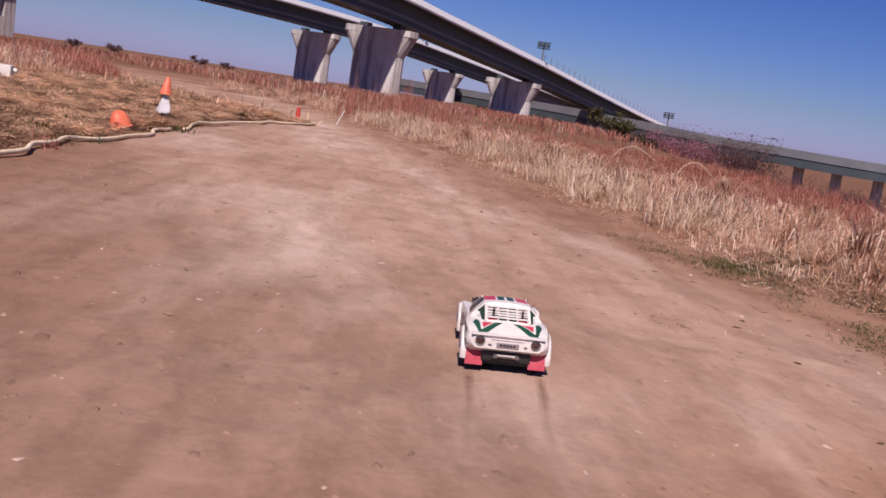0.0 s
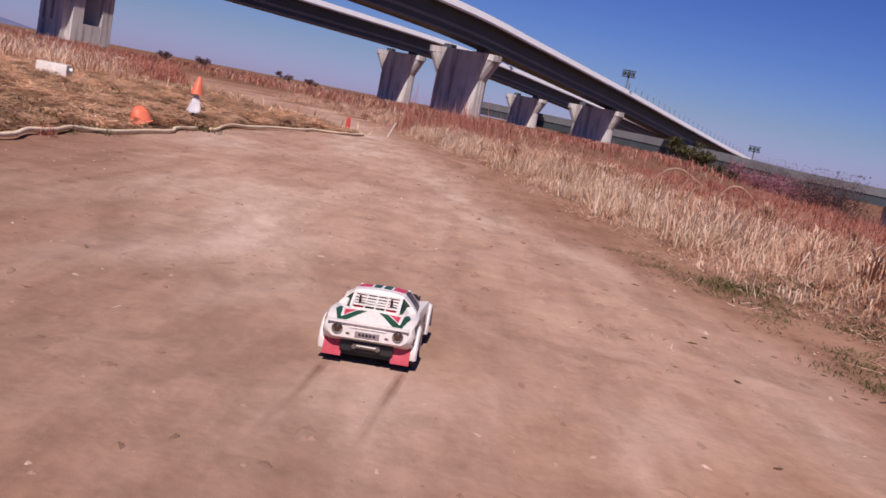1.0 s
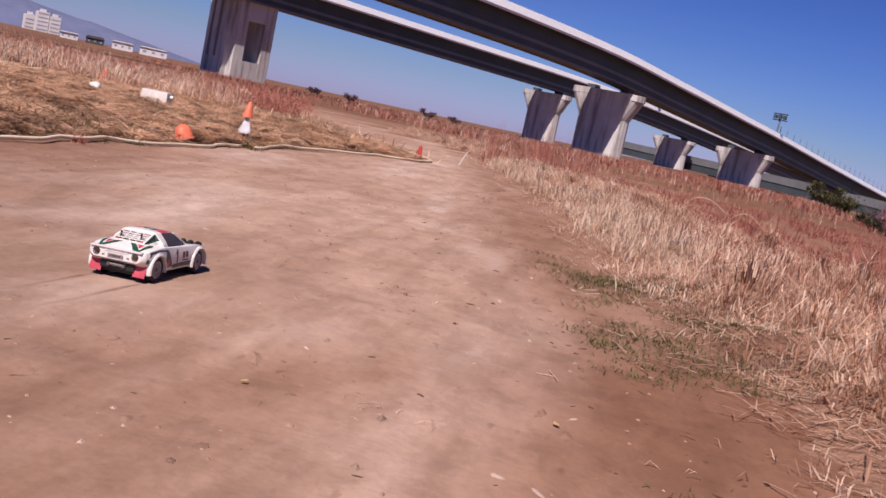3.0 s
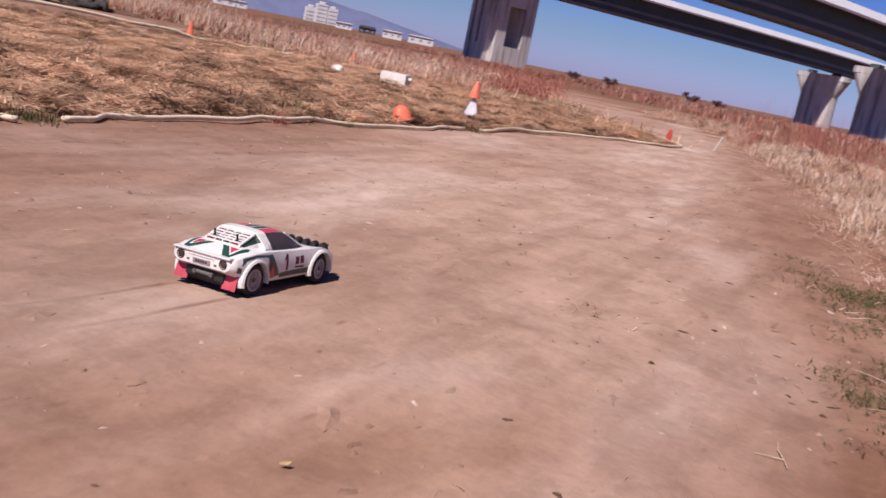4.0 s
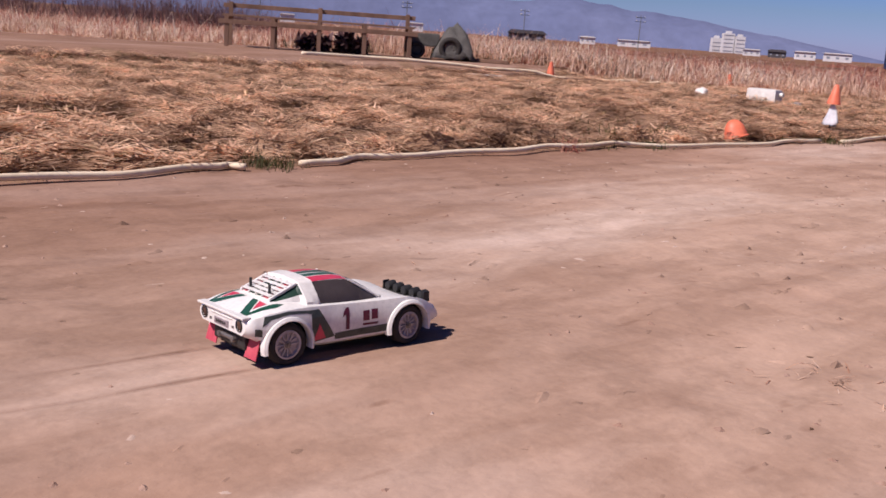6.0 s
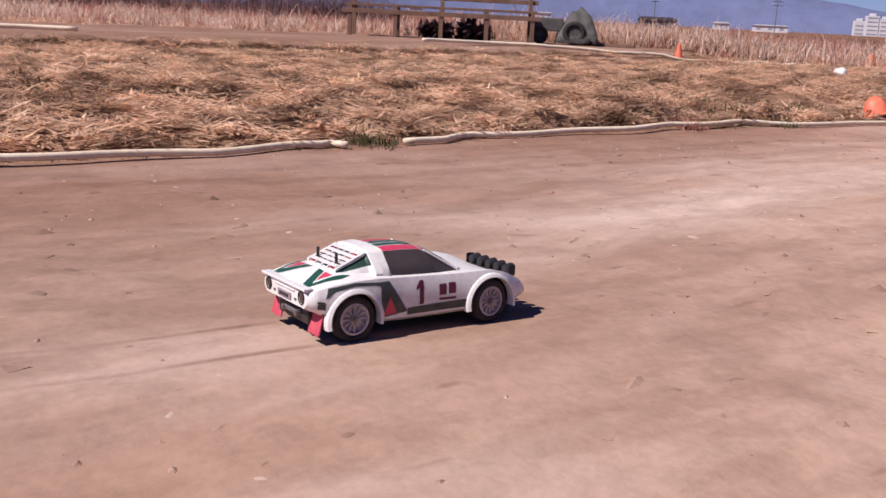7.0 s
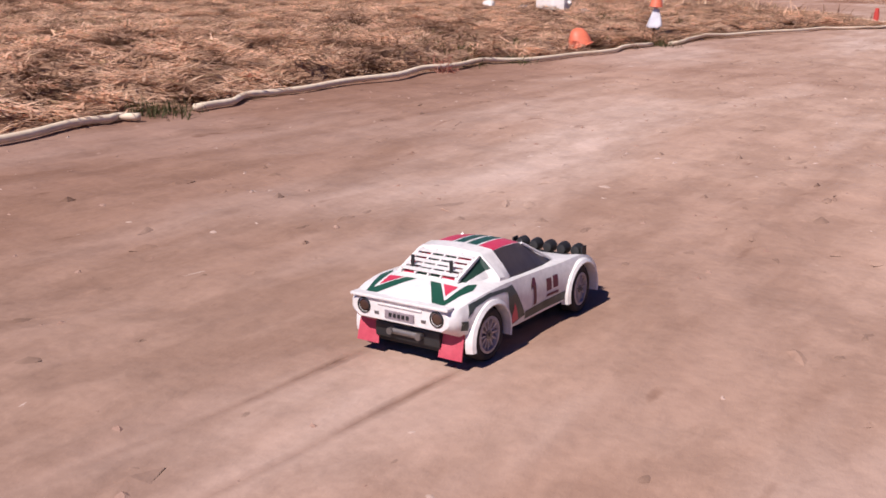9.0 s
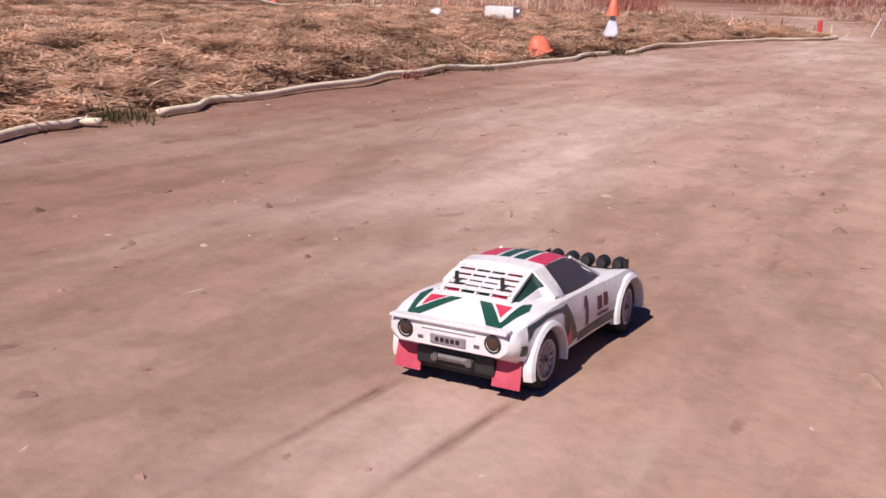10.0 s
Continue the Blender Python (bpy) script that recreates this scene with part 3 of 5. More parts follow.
    # skin to lay the printed stripes on
    deps = bpy.context.evaluated_depsgraph_get()
    skins = []
    for ob in car.children:
        if ob.name.split(".")[0] in ("body_shell", "roof", "rear_hoop", "engine_cover", "windscreen", "quarter"):
            skins.append(BVHTree.FromPolygons([v.co.copy() for v in ob.data.vertices], [list(p.vertices) for p in ob.data.polygons]))

    def stripe(name, poly, axis, material, lift=0.0005, label=""):
        """A printed piece: an outline in plan (axis z) or on a flank (axis x, sign), laid on the skin."""
        bm = bmesh.new()
        put = (lambda a, b: (a, b, 0.3)) if axis == "z" else ((lambda a, b: (0.3, a, b)) if axis == "+x" else (lambda a, b: (-0.3, a, b)))
        ray = Vector({"z": (0, 0, -1), "+x": (-1, 0, 0), "-x": (1, 0, 0)}[axis])
        bm.faces.new([bm.verts.new(put(a, b)) for a, b in poly])
        for n in ((Vector((1, 0, 0)), Vector((0, 1, 0))) if axis == "z" else (Vector((0, 1, 0)), Vector((0, 0, 1)))):
            for k in range(-40, 41):
                bmesh.ops.bisect_plane(bm, geom=bm.verts[:] + bm.edges[:] + bm.faces[:], plane_co=n * (k * 0.0055 + 0.0011), plane_no=n)
        bmesh.ops.triangulate(bm, faces=bm.faces)
        for v in bm.verts:
            hits = [h for h in (s.ray_cast(v.co, ray) for s in skins) if h[0] is not None]
            if hits:
                h = min(hits, key=lambda q: q[3])
                v.co = h[0] - ray * lift
            else:
                v.co.z = -1
        bmesh.ops.delete(bm, geom=[v for v in bm.verts if v.co.z < 0], context="VERTS")
        return part(name, bm, material, car, label)

    for s in (-1, 1):
        def fl(p):
            return [(s * x, y) for x, y in p][::s]
        stripe("stripe", fl([(0.011, -0.1450), (0.027, -0.1450), (0.0545, -0.178), (0.0510, -0.1870), (0.0425, -0.1870)]), "z", SHELL_GREEN)
        stripe("stripe", fl([(0.0512, -0.1870), (0.0600, -0.1870), (0.0715, -0.140), (0.0660, -0.122), (0.0590, -0.132), (0.0560, -0.173)]), "z", SHELL_GREEN)
        stripe("stripe", fl([(0.0310, -0.1450), (0.0530, -0.1450), (0.0510, -0.1700)]), "z", SHELL_RED)
        stripe("stripe", fl([(0.022, 0.012), (0.022, -0.0580), (0.0465, -0.0580), (0.0450, 0.012)]), "z", SHELL_RED)
        stripe("stripe", fl([(0.003, 0.012), (0.003, -0.0580), (0.0175, -0.0580), (0.0175, 0.012)]), "z", SHELL_GREEN)
        # colour seen between the louvres
        stripe("stripe", fl([(0.021, -0.0890), (0.040, -0.0890), (0.040, -0.1340), (0.021, -0.1340)][::-1]), "z", SHELL_RED)
        stripe("stripe", fl([(0.0020, -0.0890), (0.0190, -0.0890), (0.0190, -0.1340), (0.0020, -0.1340)][::-1]), "z", SAIL)
        ax = "+x" if s > 0 else "-x"
        stripe("side_print", [(-0.082, 0.0850), (-0.066, 0.0850), (-0.034, 0.036), (-0.082, 0.031)][::s], ax, DUSKY)
        stripe("side_print", [(-0.078, 0.034), (-0.067, 0.062), (-0.053, 0.036)][::s], ax, SHELL_RED, 0.0011)
        stripe("side_print", [(-0.034, 0.030), (-0.034, 0.041), (0.070, 0.044), (0.070, 0.031)][::s], ax, DUSKY)
        stripe("side_print", [(-0.183, 0.055), (-0.171, 0.053), (-0.172, 0.065), (-0.184, 0.067)][::s], ax, DUSKY)
        stripe("side_print", [(-0.172, 0.0685), (-0.166, 0.0840), (-0.124, 0.0885), (-0.082, 0.0850), (-0.078, 0.0780), (-0.092, 0.0815), (-0.124, 0.0835), (-0.156, 0.0785)][::s], ax, DUSKY)
        # small prints that cannot be read
        for y0, z0, tall in ((0.022, 0.0545, 0.017), (0.0385, 0.0555, 0.017), (0.0215, 0.0465, 0.004)):
            wide = 0.030 if tall < 0.005 else 0.0125
            stripe("print_bar", [(y0, z0), (y0 + wide, z0), (y0 + wide, z0 + tall), (y0, z0 + tall)][::s], ax, MAROON)
        # the race number
        one = [(-0.0190, 0.0655), (-0.0190, 0.0715), (-0.0120, 0.0805), (-0.0060, 0.0805), (-0.0060, 0.0440), (-0.0135, 0.0440), (-0.0135, 0.0700)]
        stripe("race_number", [(y if s > 0 else -0.0250 - y, z) for y, z in one][::s], ax, MAROON, 0.0008, "dark maroon race number 1")
    # louvres over the engine
    for k in range(5):
        y = -0.0925 - k * 0.0097
        _, _, _, zt = interp(CABIN, y)
        bm = bmesh.new()
        box(bm, -0.044, 0.044, -0.0040, 0.0040, -0.0009, 0.0009, 0.0004, Matrix.Translation((0, y, zt + 0.0046)) @ Matrix.Rotation(radians(6), 4, "X"))
        part("louvre", bm, SHELL, car)
    for x in (-0.0445, -0.0200, 0.0, 0.0200, 0.0445):
        bm = bmesh.new()
        w = 0.0030 if abs(x) > 0.04 else 0.0013
        z0, z1 = interp(CABIN, -0.0885)[3], interp(CABIN, -0.1335)[3]
        bm.faces.new([bm.verts.new(c) for c in ((x - w, -0.0875, z0 + 0.0058), (x + w, -0.0875, z0 + 0.0058), (x + w, -0.1365, z1 + 0.0026), (x - w, -0.1365, z1 + 0.0026))])
        g = bmesh.ops.extrude_face_region(bm, geom=bm.faces[:])
        bmesh.ops.translate(bm, vec=(0, 0, -0.004), verts=[v for v in g["geom"] if isinstance(v, bmesh.types.BMVert)])
        part("louvre_rib", bm, SHELL, car)
    # tail: lip, recessed panel, lamps, plate
    bm = bmesh.new()
    box(bm, -0.0748, 0.0748, -0.2000, -0.186, 0.0808, 0.0845, 0.0014)
    part("tail_lip", bm, SHELL, car)
    bm = bmesh.new()
    box(bm, -0.034, 0.034, -0.1972, -0.190, 0.0735, 0.0755, 0.0006)
    part("tail_crease", bm, SHELL, car)
    for s in (-1, 1):
        bm = bmesh.new()
        lathe(bm, [(0.0102, -0.001), (0.0102, 0.003), (0.0086, 0.0036), (0.0086, 0.0012), (0.004, 0.0014)], 24, Matrix.Translation((s * 0.0560, -0.1937, 0.0685)) @ Matrix.Rotation(radians(90), 4, "X"))
        tl = part("tail_lamp", bm, BLACK, car, "round dark tail lamp", smooth=False)
        bm = bmesh.new()
        lathe(bm, [(0.0082, 0.0), (0.0078, 0.0014), (0.005, 0.0020), (0.0015, 0.0022)], 20, Matrix.Translation((s * 0.0560, -0.1942, 0.0685)) @ Matrix.Rotation(radians(90), 4, "X"))
        part("lens", bm, LAMP_RED, tl, "dark red-brown lens", smooth=True)
        bm = bmesh.new()
        box(bm, s * 0.036 - 0.0035, s * 0.036 + 0.0035, -0.1962, -0.191, 0.0600, 0.0640, 0.0006)
        part("badge", bm, CHROME, car, "small pale badge")
        # mud flaps
        bm = bmesh.new()
        box(bm, -0.0160, 0.0160, -0.0011, 0.0011, -0.0415, 0.0, 0.0006)
        for v in bm.verts:
            v.co.x *= 1.0 + 0.12 * (-v.co.z / 0.05)
            v.co.y -= 0.006 * (v.co.z / 0.05) ** 2
        bmesh.ops.transform(bm, matrix=Matrix.Translation((s * 0.064, -0.170, 0.055)) @ Matrix.Rotation(radians(-9), 4, "X"), verts=bm.verts)
        part("mud_flap", bm, FLAP_RED, car, "red rubber mud flap")
        # body posts with clips
        bm = bmesh.new()
        tube(bm, (s * 0.030, -0.1265, 0.092), (s * 0.030, -0.1265, 0.1222), 0.0026, 0.0024, 10)
        tube(bm, (s * 0.030 - 0.003, -0.1275, 0.1085), (s * 0.030 + 0.012, -0.1245, 0.1085), 0.0011, 0.0011, 6)
        part("body_post", bm, BLACK, car, "thin black body post")
    bm = bmesh.new()
    box(bm, -0.0225, 0.0225, -0.1972, -0.193, 0.0580, 0.0680, 0.0006)
    plate = part("number_plate", bm, PLATE, car, "dull grey plate with a row of dark marks")
    for k in range(5):
        bm = bmesh.new()
        x = -0.0135 + k * 0.0066
        box(bm, x - 0.0022, x + 0.0022, -0.1979, -0.1971, 0.0605, 0.0655)
        part("plate_bar", bm, BLACK, plate)
    # underneath: tray, bumper beam, exhaust
    bm = bmesh.new()
    box(bm, -0.055, 0.055, -0.168, 0.185, 0.016, 0.024, 0.002)
    part("chassis_tray", bm, BLACK, car)
    bm = bmesh.new()
    box(bm, -0.05, 0.05, -0.182, -0.168, 0.026, 0.046, 0.003)
    part("rear_bumper", bm, BLACK, car)
    bm = bmesh.new()
    tube(bm, (-0.024, -0.184, 0.038), (0.024, -0.184, 0.038), 0.0042, 0.0042, 14)
    ex = part("exhaust_box", bm, CHROME, car, "dull metal silencer under the tail", smooth=False)
    for s in (-1, 1):
        bm = bmesh.new()
        tube(bm, (s * 0.022, -0.180, 0.038), (s * 0.022, -0.190, 0.038), 0.0046, 0.0046, 14)
        tube(bm, (s * 0.022, -0.1902, 0.038), (s * 0.022, -0.1904, 0.038), 0.0036, 0.0036, 14)
        part("tailpipe", bm, CHROME, ex)
    # arches
    for wx, wy in WHEELS:
        s = math.copysign(1, wx)
        bm = bmesh.new()
        prev = None
        for k in range(25):
            a = radians(-14 + 208 * k / 24)
            ca, sa = math.cos(a), math.sin(a)
            ring = []
            for r, x in ((0.0395, 0.076), (0.0395, 0.0925), (0.0412, 0.0932), (0.0455, 0.0905), (0.0470, 0.081)):
                zz = 0.034 + r * sa
                ring.append(bm.verts.new((s * x, wy + r * ca * 1.02, max(zz, 0.018))))
            if prev:
                for j in range(4):
                    bm.faces.new((prev[j], prev[j + 1], ring[j + 1], ring[j]))
            prev = ring
        bmesh.ops.recalc_face_normals(bm, faces=bm.faces)
        sharp(part("wheel_arch", bm, SHELL, car, "white flared wheel arch"), 40)
    # wheels
    for wx, wy in WHEELS:
        s = math.copysign(1, wx)
        place = Matrix.Translation((wx, wy, 0.0345)) @ Matrix.Rotation(radians(90 * s), 4, "Y")
        if wy > 0:
            place = Matrix.Translation((wx, wy, 0.0345)) @ Matrix.Rotation(radians(6), 4, "Z") @ Matrix.Rotation(radians(90 * s), 4, "Y")
        bm = bmesh.new()
        lathe(bm, [(0.0235, -0.013), (0.030, -0.0145), (0.0335, -0.012), (0.0345, -0.006), (0.0345, 0.006), (0.0335, 0.012), (0.030, 0.0145), (0.0235, 0.013)], 36, place, closed=True)
        tyre = part("tyre", bm, RUBBER, None, "dusty black tyre", smooth=True)
        wheel = new("wheel")
        wheel.parent = car
        tyre.parent = wheel
        bm = bmesh.new()
        lathe(bm, [(0.0238, -0.012), (0.0238, 0.0135), (0.0205, 0.0142), (0.0195, 0.008), (0.0, 0.0075)][:4] + [(0.0025, 0.0075)], 30, place)
        part("rim", bm, RIM, wheel, "dusty pale rim")
        for k in range(12):
            bm = bmesh.new()
            box(bm, -0.0011, 0.0011, 0.004, 0.0198, 0.0075, 0.0118, 0.0, place @ Matrix.Rotation(2 * math.pi * k / 12, 4, "Z"))
            part("spoke", bm, RIM, wheel)
        bm = bmesh.new()
        lathe(bm, [(0.0065, 0.0075), (0.006, 0.0128), (0.0028, 0.0132), (0.0026, 0.0155)], 12, place)
        part("hub", bm, CHROME, wheel)
    # spot lamp pod on the nose
    pod = new("lamp_pod")
    pod.parent = car
    pod["label"] = "row of black spot lamps on the nose"
    bm = bmesh.new()
    box(bm, -0.0588, 0.0588, 0.172, 0.181, 0.0640, 0.0662, 0.001)
    part("bracket", bm, BLACK, pod)
    for k in range(5):
        x = -0.0472 + k * 0.0236
        bm = bmesh.new()
        lathe(bm, [(0.0035, -0.008), (0.0070, -0.007), (0.0088, -0.002), (0.0096, 0.005), (0.0096, 0.009), (0.007, 0.0082), (0.007, 0.006), (0.002, 0.0062)], 20,
              Matrix.Translation((x, 0.178, 0.0735)) @ Matrix.Rotation(radians(-90), 4, "X"))
        lamp = part("spot_lamp", bm, BLACK, pod)
        sharp(lamp, 40)
        bm = bmesh.new()
        lathe(bm, [(0.0068, 0.0062), (0.006, 0.0075), (0.002, 0.0080)], 16, Matrix.Translation((x, 0.178, 0.0735)) @ Matrix.Rotation(radians(-90), 4, "X"))
        part("lens", bm, AMBER, lamp, "yellowish lamp glass", smooth=True)
    for s in (-1, 1):
        bm = bmesh.new()
        box(bm, s * 0.0590 - 0.0012, s * 0.0590 + 0.0012, 0.170, 0.184, 0.0645, 0.0820, 0.0006)
        part("end_plate", bm, BLACK, pod)
    for s in (-1, 1):
        bm = bmesh.new()
        tube(bm, (s * 0.042, 0.176, 0.050), (s * 0.042, 0.176, 0.0650), 0.002, 0.002, 8)
        part("strut", bm, BLACK, pod)
    car.matrix_world = Matrix.Rotation(radians(24.2), 4, "Z") @ Matrix.Rotation(radians(-2.5), 4, "Y")
    return car


build_car()


# ---- edging hose ----
def hose_length(points, radius, label, wobble=0.02, seed=1):
    rnd = random.Random(seed)
    path = []
    for k, p in enumerate(spline(points, 10)):
        n = math.sin(k * 0.31 + seed) * wobble + math.sin(k * 0.83 + seed * 2.3) * wobble * 0.5 + (rnd.random() - 0.5) * wobble * 0.2
        path.append(Vector((p.x + n, p.y + n * 0.6, p.z + radius * 0.95 + 0.005 + max(0, math.sin(k * 0.17 + seed * 2)) * 0.010)))
    for p in path:
        p.z += float(terrain([p.x], [p.y])[0])
    seg, verts, faces = 10, [], []
    for k, p in enumerate(path):
        d = (path[min(k + 1, len(path) - 1)] - path[max(k - 1, 0)]).normalized()
        u = d.cross(Vector((0, 0, 1))).normalized()
        w = u.cross(d)
        for j in range(seg):
            a = 2 * math.pi * j / seg
            verts.append(tuple(p + u * math.cos(a) * radius + w * math.sin(a) * radius))
    for k in range(len(path) - 1):
        for j in range(seg):
            a, b = k * seg + j, k * seg + (j + 1) % seg
            faces.append((a, b, b + seg, a + seg))
    faces += [tuple(range(seg))[::-1], tuple(range((len(path) - 1) * seg, len(path) * seg))]
    ob = part("edging_hose", (verts, [], faces), HOSE, None, smooth=True)
    return tagged(ob, label, "hose", "hoses that edge the course")


hose_length([(x, y, 0) for x, y in HOSE_LINE[:6]] + [(-2.04, 0.04, 0)], 0.0118, "long cream plastic hose lying along the infield edge", 0.022, 1)
hose_length([(-2.17, 0.26, 0)] + [(x, y, 0) for x, y in HOSE_LINE[6:10]] + [(-4.02, 3.95, 0)], 0.0118, "cream plastic hose snaking between dirt and straw", 0.034, 2)
hose_length([(-4.09, 4.12, 0)] + [(x, y, 0) for x, y in HOSE_LINE[11:15]], 0.0125, "kinked cream hose running to the far bend", 0.04, 3)
hose_length([(-8.35, -4.2, 0), (-8.75, -3.0, 0), (-8.9, -2.1, 0)], 0.022, "pale hose along the far lane", 0.03, 7)
hose_length([(-10.4, 1.5, 0), (-10.85, 2.4, 0), (-11.05, 3.9, 0), (-11.35, 5.3, 0)], 0.022, "pale hose along the far lane", 0.04, 4)
hose_length([(-11.5, 5.9, 0), (-11.9, 6.9, 0), (-12.4, 8.0, 0)], 0.022, "pale hose along the far lane", 0.05, 5)
hose_length([(-13.2, 9.6, 0), (-13.6, 11.4, 0), (-14.4, 13.0, 0)], 0.022, "pale hose along the far lane", 0.04, 6)

# ---- markers and clutter at the infield's edge ----
ORANGE = surface("orange_plastic", (0.66, 0.14, 0.065), (0.84, 0.23, 0.125), 12, 90, 0.5)
REDPL = surface("red_plastic", (0.52, 0.05, 0.035), (0.64, 0.09, 0.06), 12, 90, 0.5)
CLOTH = surface("white_cloth", (0.50, 0.49, 0.52), (0.78, 0.77, 0.78), 8, 60, 0.85, relief=0.004)
WOOD = surface("weathered_wood", (0.13, 0.07, 0.045), (0.26, 0.15, 0.10), 6, 50, 0.85, relief=0.004, stretch=(1, 1, 5))
PALE = surface("pale_plastic", (0.62, 0.58, 0.52), (0.80, 0.77, 0.72), 8, 70, 0.45)
BLUE = surface("blue_film", (0.10, 0.12, 0.30), (0.17, 0.20, 0.42), 12, 90, 0.4)
STONE = surface("field_stone", (0.17, 0.14, 0.13), (0.32, 0.27, 0.25), 9, 60, 0.9, relief=0.004)


def ground_z(x, y):
    return float(terrain([x], [y])[0])


def cone_shell(height, r0, r1, wall=0.004):
    bm = bmesh.new()
    lathe(bm, [(r0, 0), (r1, height), (r1 * 0.7, height + 0.004), (r1 * 0.7, height - 0.004), (r0 - wall, 0.002)], 24, closed=True)
    return bm


def flag_stake(x, y):
    root = tagged(new("marker_stake"), "orange cone on a wooden stake wrapped with a white cloth", "course marker")
    root.location, root.scale = (x, y, ground_z(x, y)), (0.76, 0.76, 0.76)
    bm = bmesh.new()
    tube(bm, (0, 0, -0.05), (0.012, 0.0, 0.36), 0.011, 0.009, 8)
    part("stake", bm, WOOD, root)
    bm = cone_shell(0.17, 0.062, 0.018)
    bmesh.ops.transform(bm, matrix=Matrix.Translation((0.014, 0, 0.285)) @ Matrix.Rotation(radians(4), 4, "Y"), verts=bm.verts)
    sharp(part("cone_cap", bm, ORANGE, root, "small orange plastic cone"), 40)
    # cloth tied under the cone, hanging in folds, one corner blown out
    bm = bmesh.new()
    rings = []
    for k in range(10):
        u = k / 9
        row = []
        for j in range(22):
            a = 2 * math.pi * j / 22
            r = 0.014 + 0.052 * u ** 0.8 * (1 + 0.35 * math.sin(3 * a + 2 * u) + 0.18 * math.sin(7 * a))
            lift = 0.02 * u * math.sin(2 * a + 1)
            if 15 < j < 20:
                r += 0.075 * max(0, u - 0.3) * (1 - abs(j - 17.5) / 2.5)
                lift += 0.03 * max(0, u - 0.3)
            row.append(bm.verts.new((0.012 + r * math.cos(a), r * math.sin(a) * 0.8, 0.282 - 0.19 * u + lift)))
        rings.append(row)
    for a, b in zip(rings[:-1], rings[1:]):
        for j in range(22):
            bm.faces.new((a[j], a[(j + 1) % 22], b[(j + 1) % 22], b[j]))
    cl = part("cloth", bm, CLOTH, root, "rumpled white cloth", smooth=True)
    so = cl.modifiers.new("thick", "SOLIDIFY")
    so.thickness = 0.002
    return root


flag_stake(-4.38, 4.25)


def tipped_cone(x, y):
    root = tagged(new("orange_cone"), "faded orange plastic cone slumped on the straw", "traffic cone")
    root.location = (x, y, ground_z(x, y) + 0.012)
    root.rotation_euler = (radians(8), radians(-16), radians(30))
    root.scale = (0.85, 0.85, 0.85)
    bm = bmesh.new()
    lathe(bm, [(0.094, 0.0), (0.096, 0.006), (0.084, 0.012), (0.078, 0.045), (0.064, 0.085), (0.044, 0.116), (0.020, 0.130), (0.006, 0.132)], 24)
    for v in bm.verts:
        dent = 0.10 * math.sin(3 * math.atan2(v.co.y, v.co.x) + 1) * min(1, v.co.z / 0.08)
        v.co.x *= 1 + dent
        v.co.y *= 1 + dent * 0.6
    sharp(part("shell", bm, ORANGE, root), 50)
    return root


tipped_cone(-3.86, 3.2)


def far_marker(x, y):
    root = tagged(new("red_marker"), "red plastic marker post standing where the hose ends", "course marker")
    root.location = (x, y, ground_z(x, y))
    bm = bmesh.new()
    lathe(bm, [(0.05, 0), (0.05, 0.015), (0.03, 0.02), (0.027, 0.11), (0.02, 0.16), (0.008, 0.165)], 16)
    sharp(part("post", bm, REDPL, root), 40)
    return root


far_marker(-5.95, 8.75)
bm = bmesh.new()
tube(bm, (0, 0, -0.02), (0.09, 0.02, 0.20), 0.010, 0.009, 8)
stick = tagged(part("leaning_stick", bm, PALE), "pale stick leaning over at the bend", "stick")
stick.location = (-5.8, 9.45, ground_z(-5.8, 9.45))


def canister(x, y, turn):
    root = tagged(new("plastic_canister"), "white plastic canister lying on its side on the straw", "canister")
    root.matrix_world = Matrix.Translation((x, y, ground_z(x, y) + 0.075)) @ Matrix.Rotation(radians(turn), 4, "Z") @ Matrix.Scale(1.25, 4)
    bm = bmesh.new()
    box(bm, -0.135, 0.135, -0.08, 0.08, -0.065, 0.065, 0.022)
    sharp(part("tank", bm, PALE, root), 40)
    for k in (-0.06, 0.05):
        bm = bmesh.new()
        box(bm, k - 0.012, k + 0.012, -0.084, -0.078, -0.03, -0.01, 0.002)
        part("recess_mark", bm, STONE, root)
    bm = bmesh.new()
    tube(bm, (0.13, 0.02, 0.02), (0.165, 0.02, 0.02), 0.022, 0.02, 14)
    part("cap", bm, PALE, root)
    return root


canister(-8.3, 6.3, 34)


def bag(x, y):
    root = tagged(new("plastic_sack"), "crumpled white and blue plastic sack on the straw", "sack")
    root.location = (x, y, ground_z(x, y) + 0.04)
    for nm, m, sx, dz, sd in (("sack_body", PALE, 0.09, 0.0, 2), ("printed_band", BLUE, 0.075, -0.012, 5)):
        bm = bmesh.new()
        bmesh.ops.create_icosphere(bm, subdivisions=3, radius=1.0)
        for v in bm.verts:
            n = noise.noise(v.co * 2.2 + Vector((sd, 0, 0))) * 0.28
            v.co = Vector((v.co.x * sx * (1 + n), v.co.y * 0.065 * (1 + n), v.co.z * 0.06 * (1 + n) + dz))
        part(nm, bm, m, root, smooth=True)
    return root


bag(-9.3, 6.1)


def stone(x, y, r, seed):
    bm = bmesh.new()
    bmesh.ops.create_icosphere(bm, subdivisions=2, radius=1.0)
    for v in bm.verts:
        n = 1 + 0.35 * noise.noise(v.co * 1.4 + Vector((seed * 3.1, 0, 0)))
        v.co = Vector((v.co.x * r * n * 1.2, v.co.y * r * n, v.co.z * r * n * 0.7))
    ob = tagged(part("stone", bm, STONE, smooth=True), "rounded grey stone half sunk in straw", "stone", "stones by the canister")
    ob.location = (x, y, ground_z(x, y) + r * 0.4)
    return ob


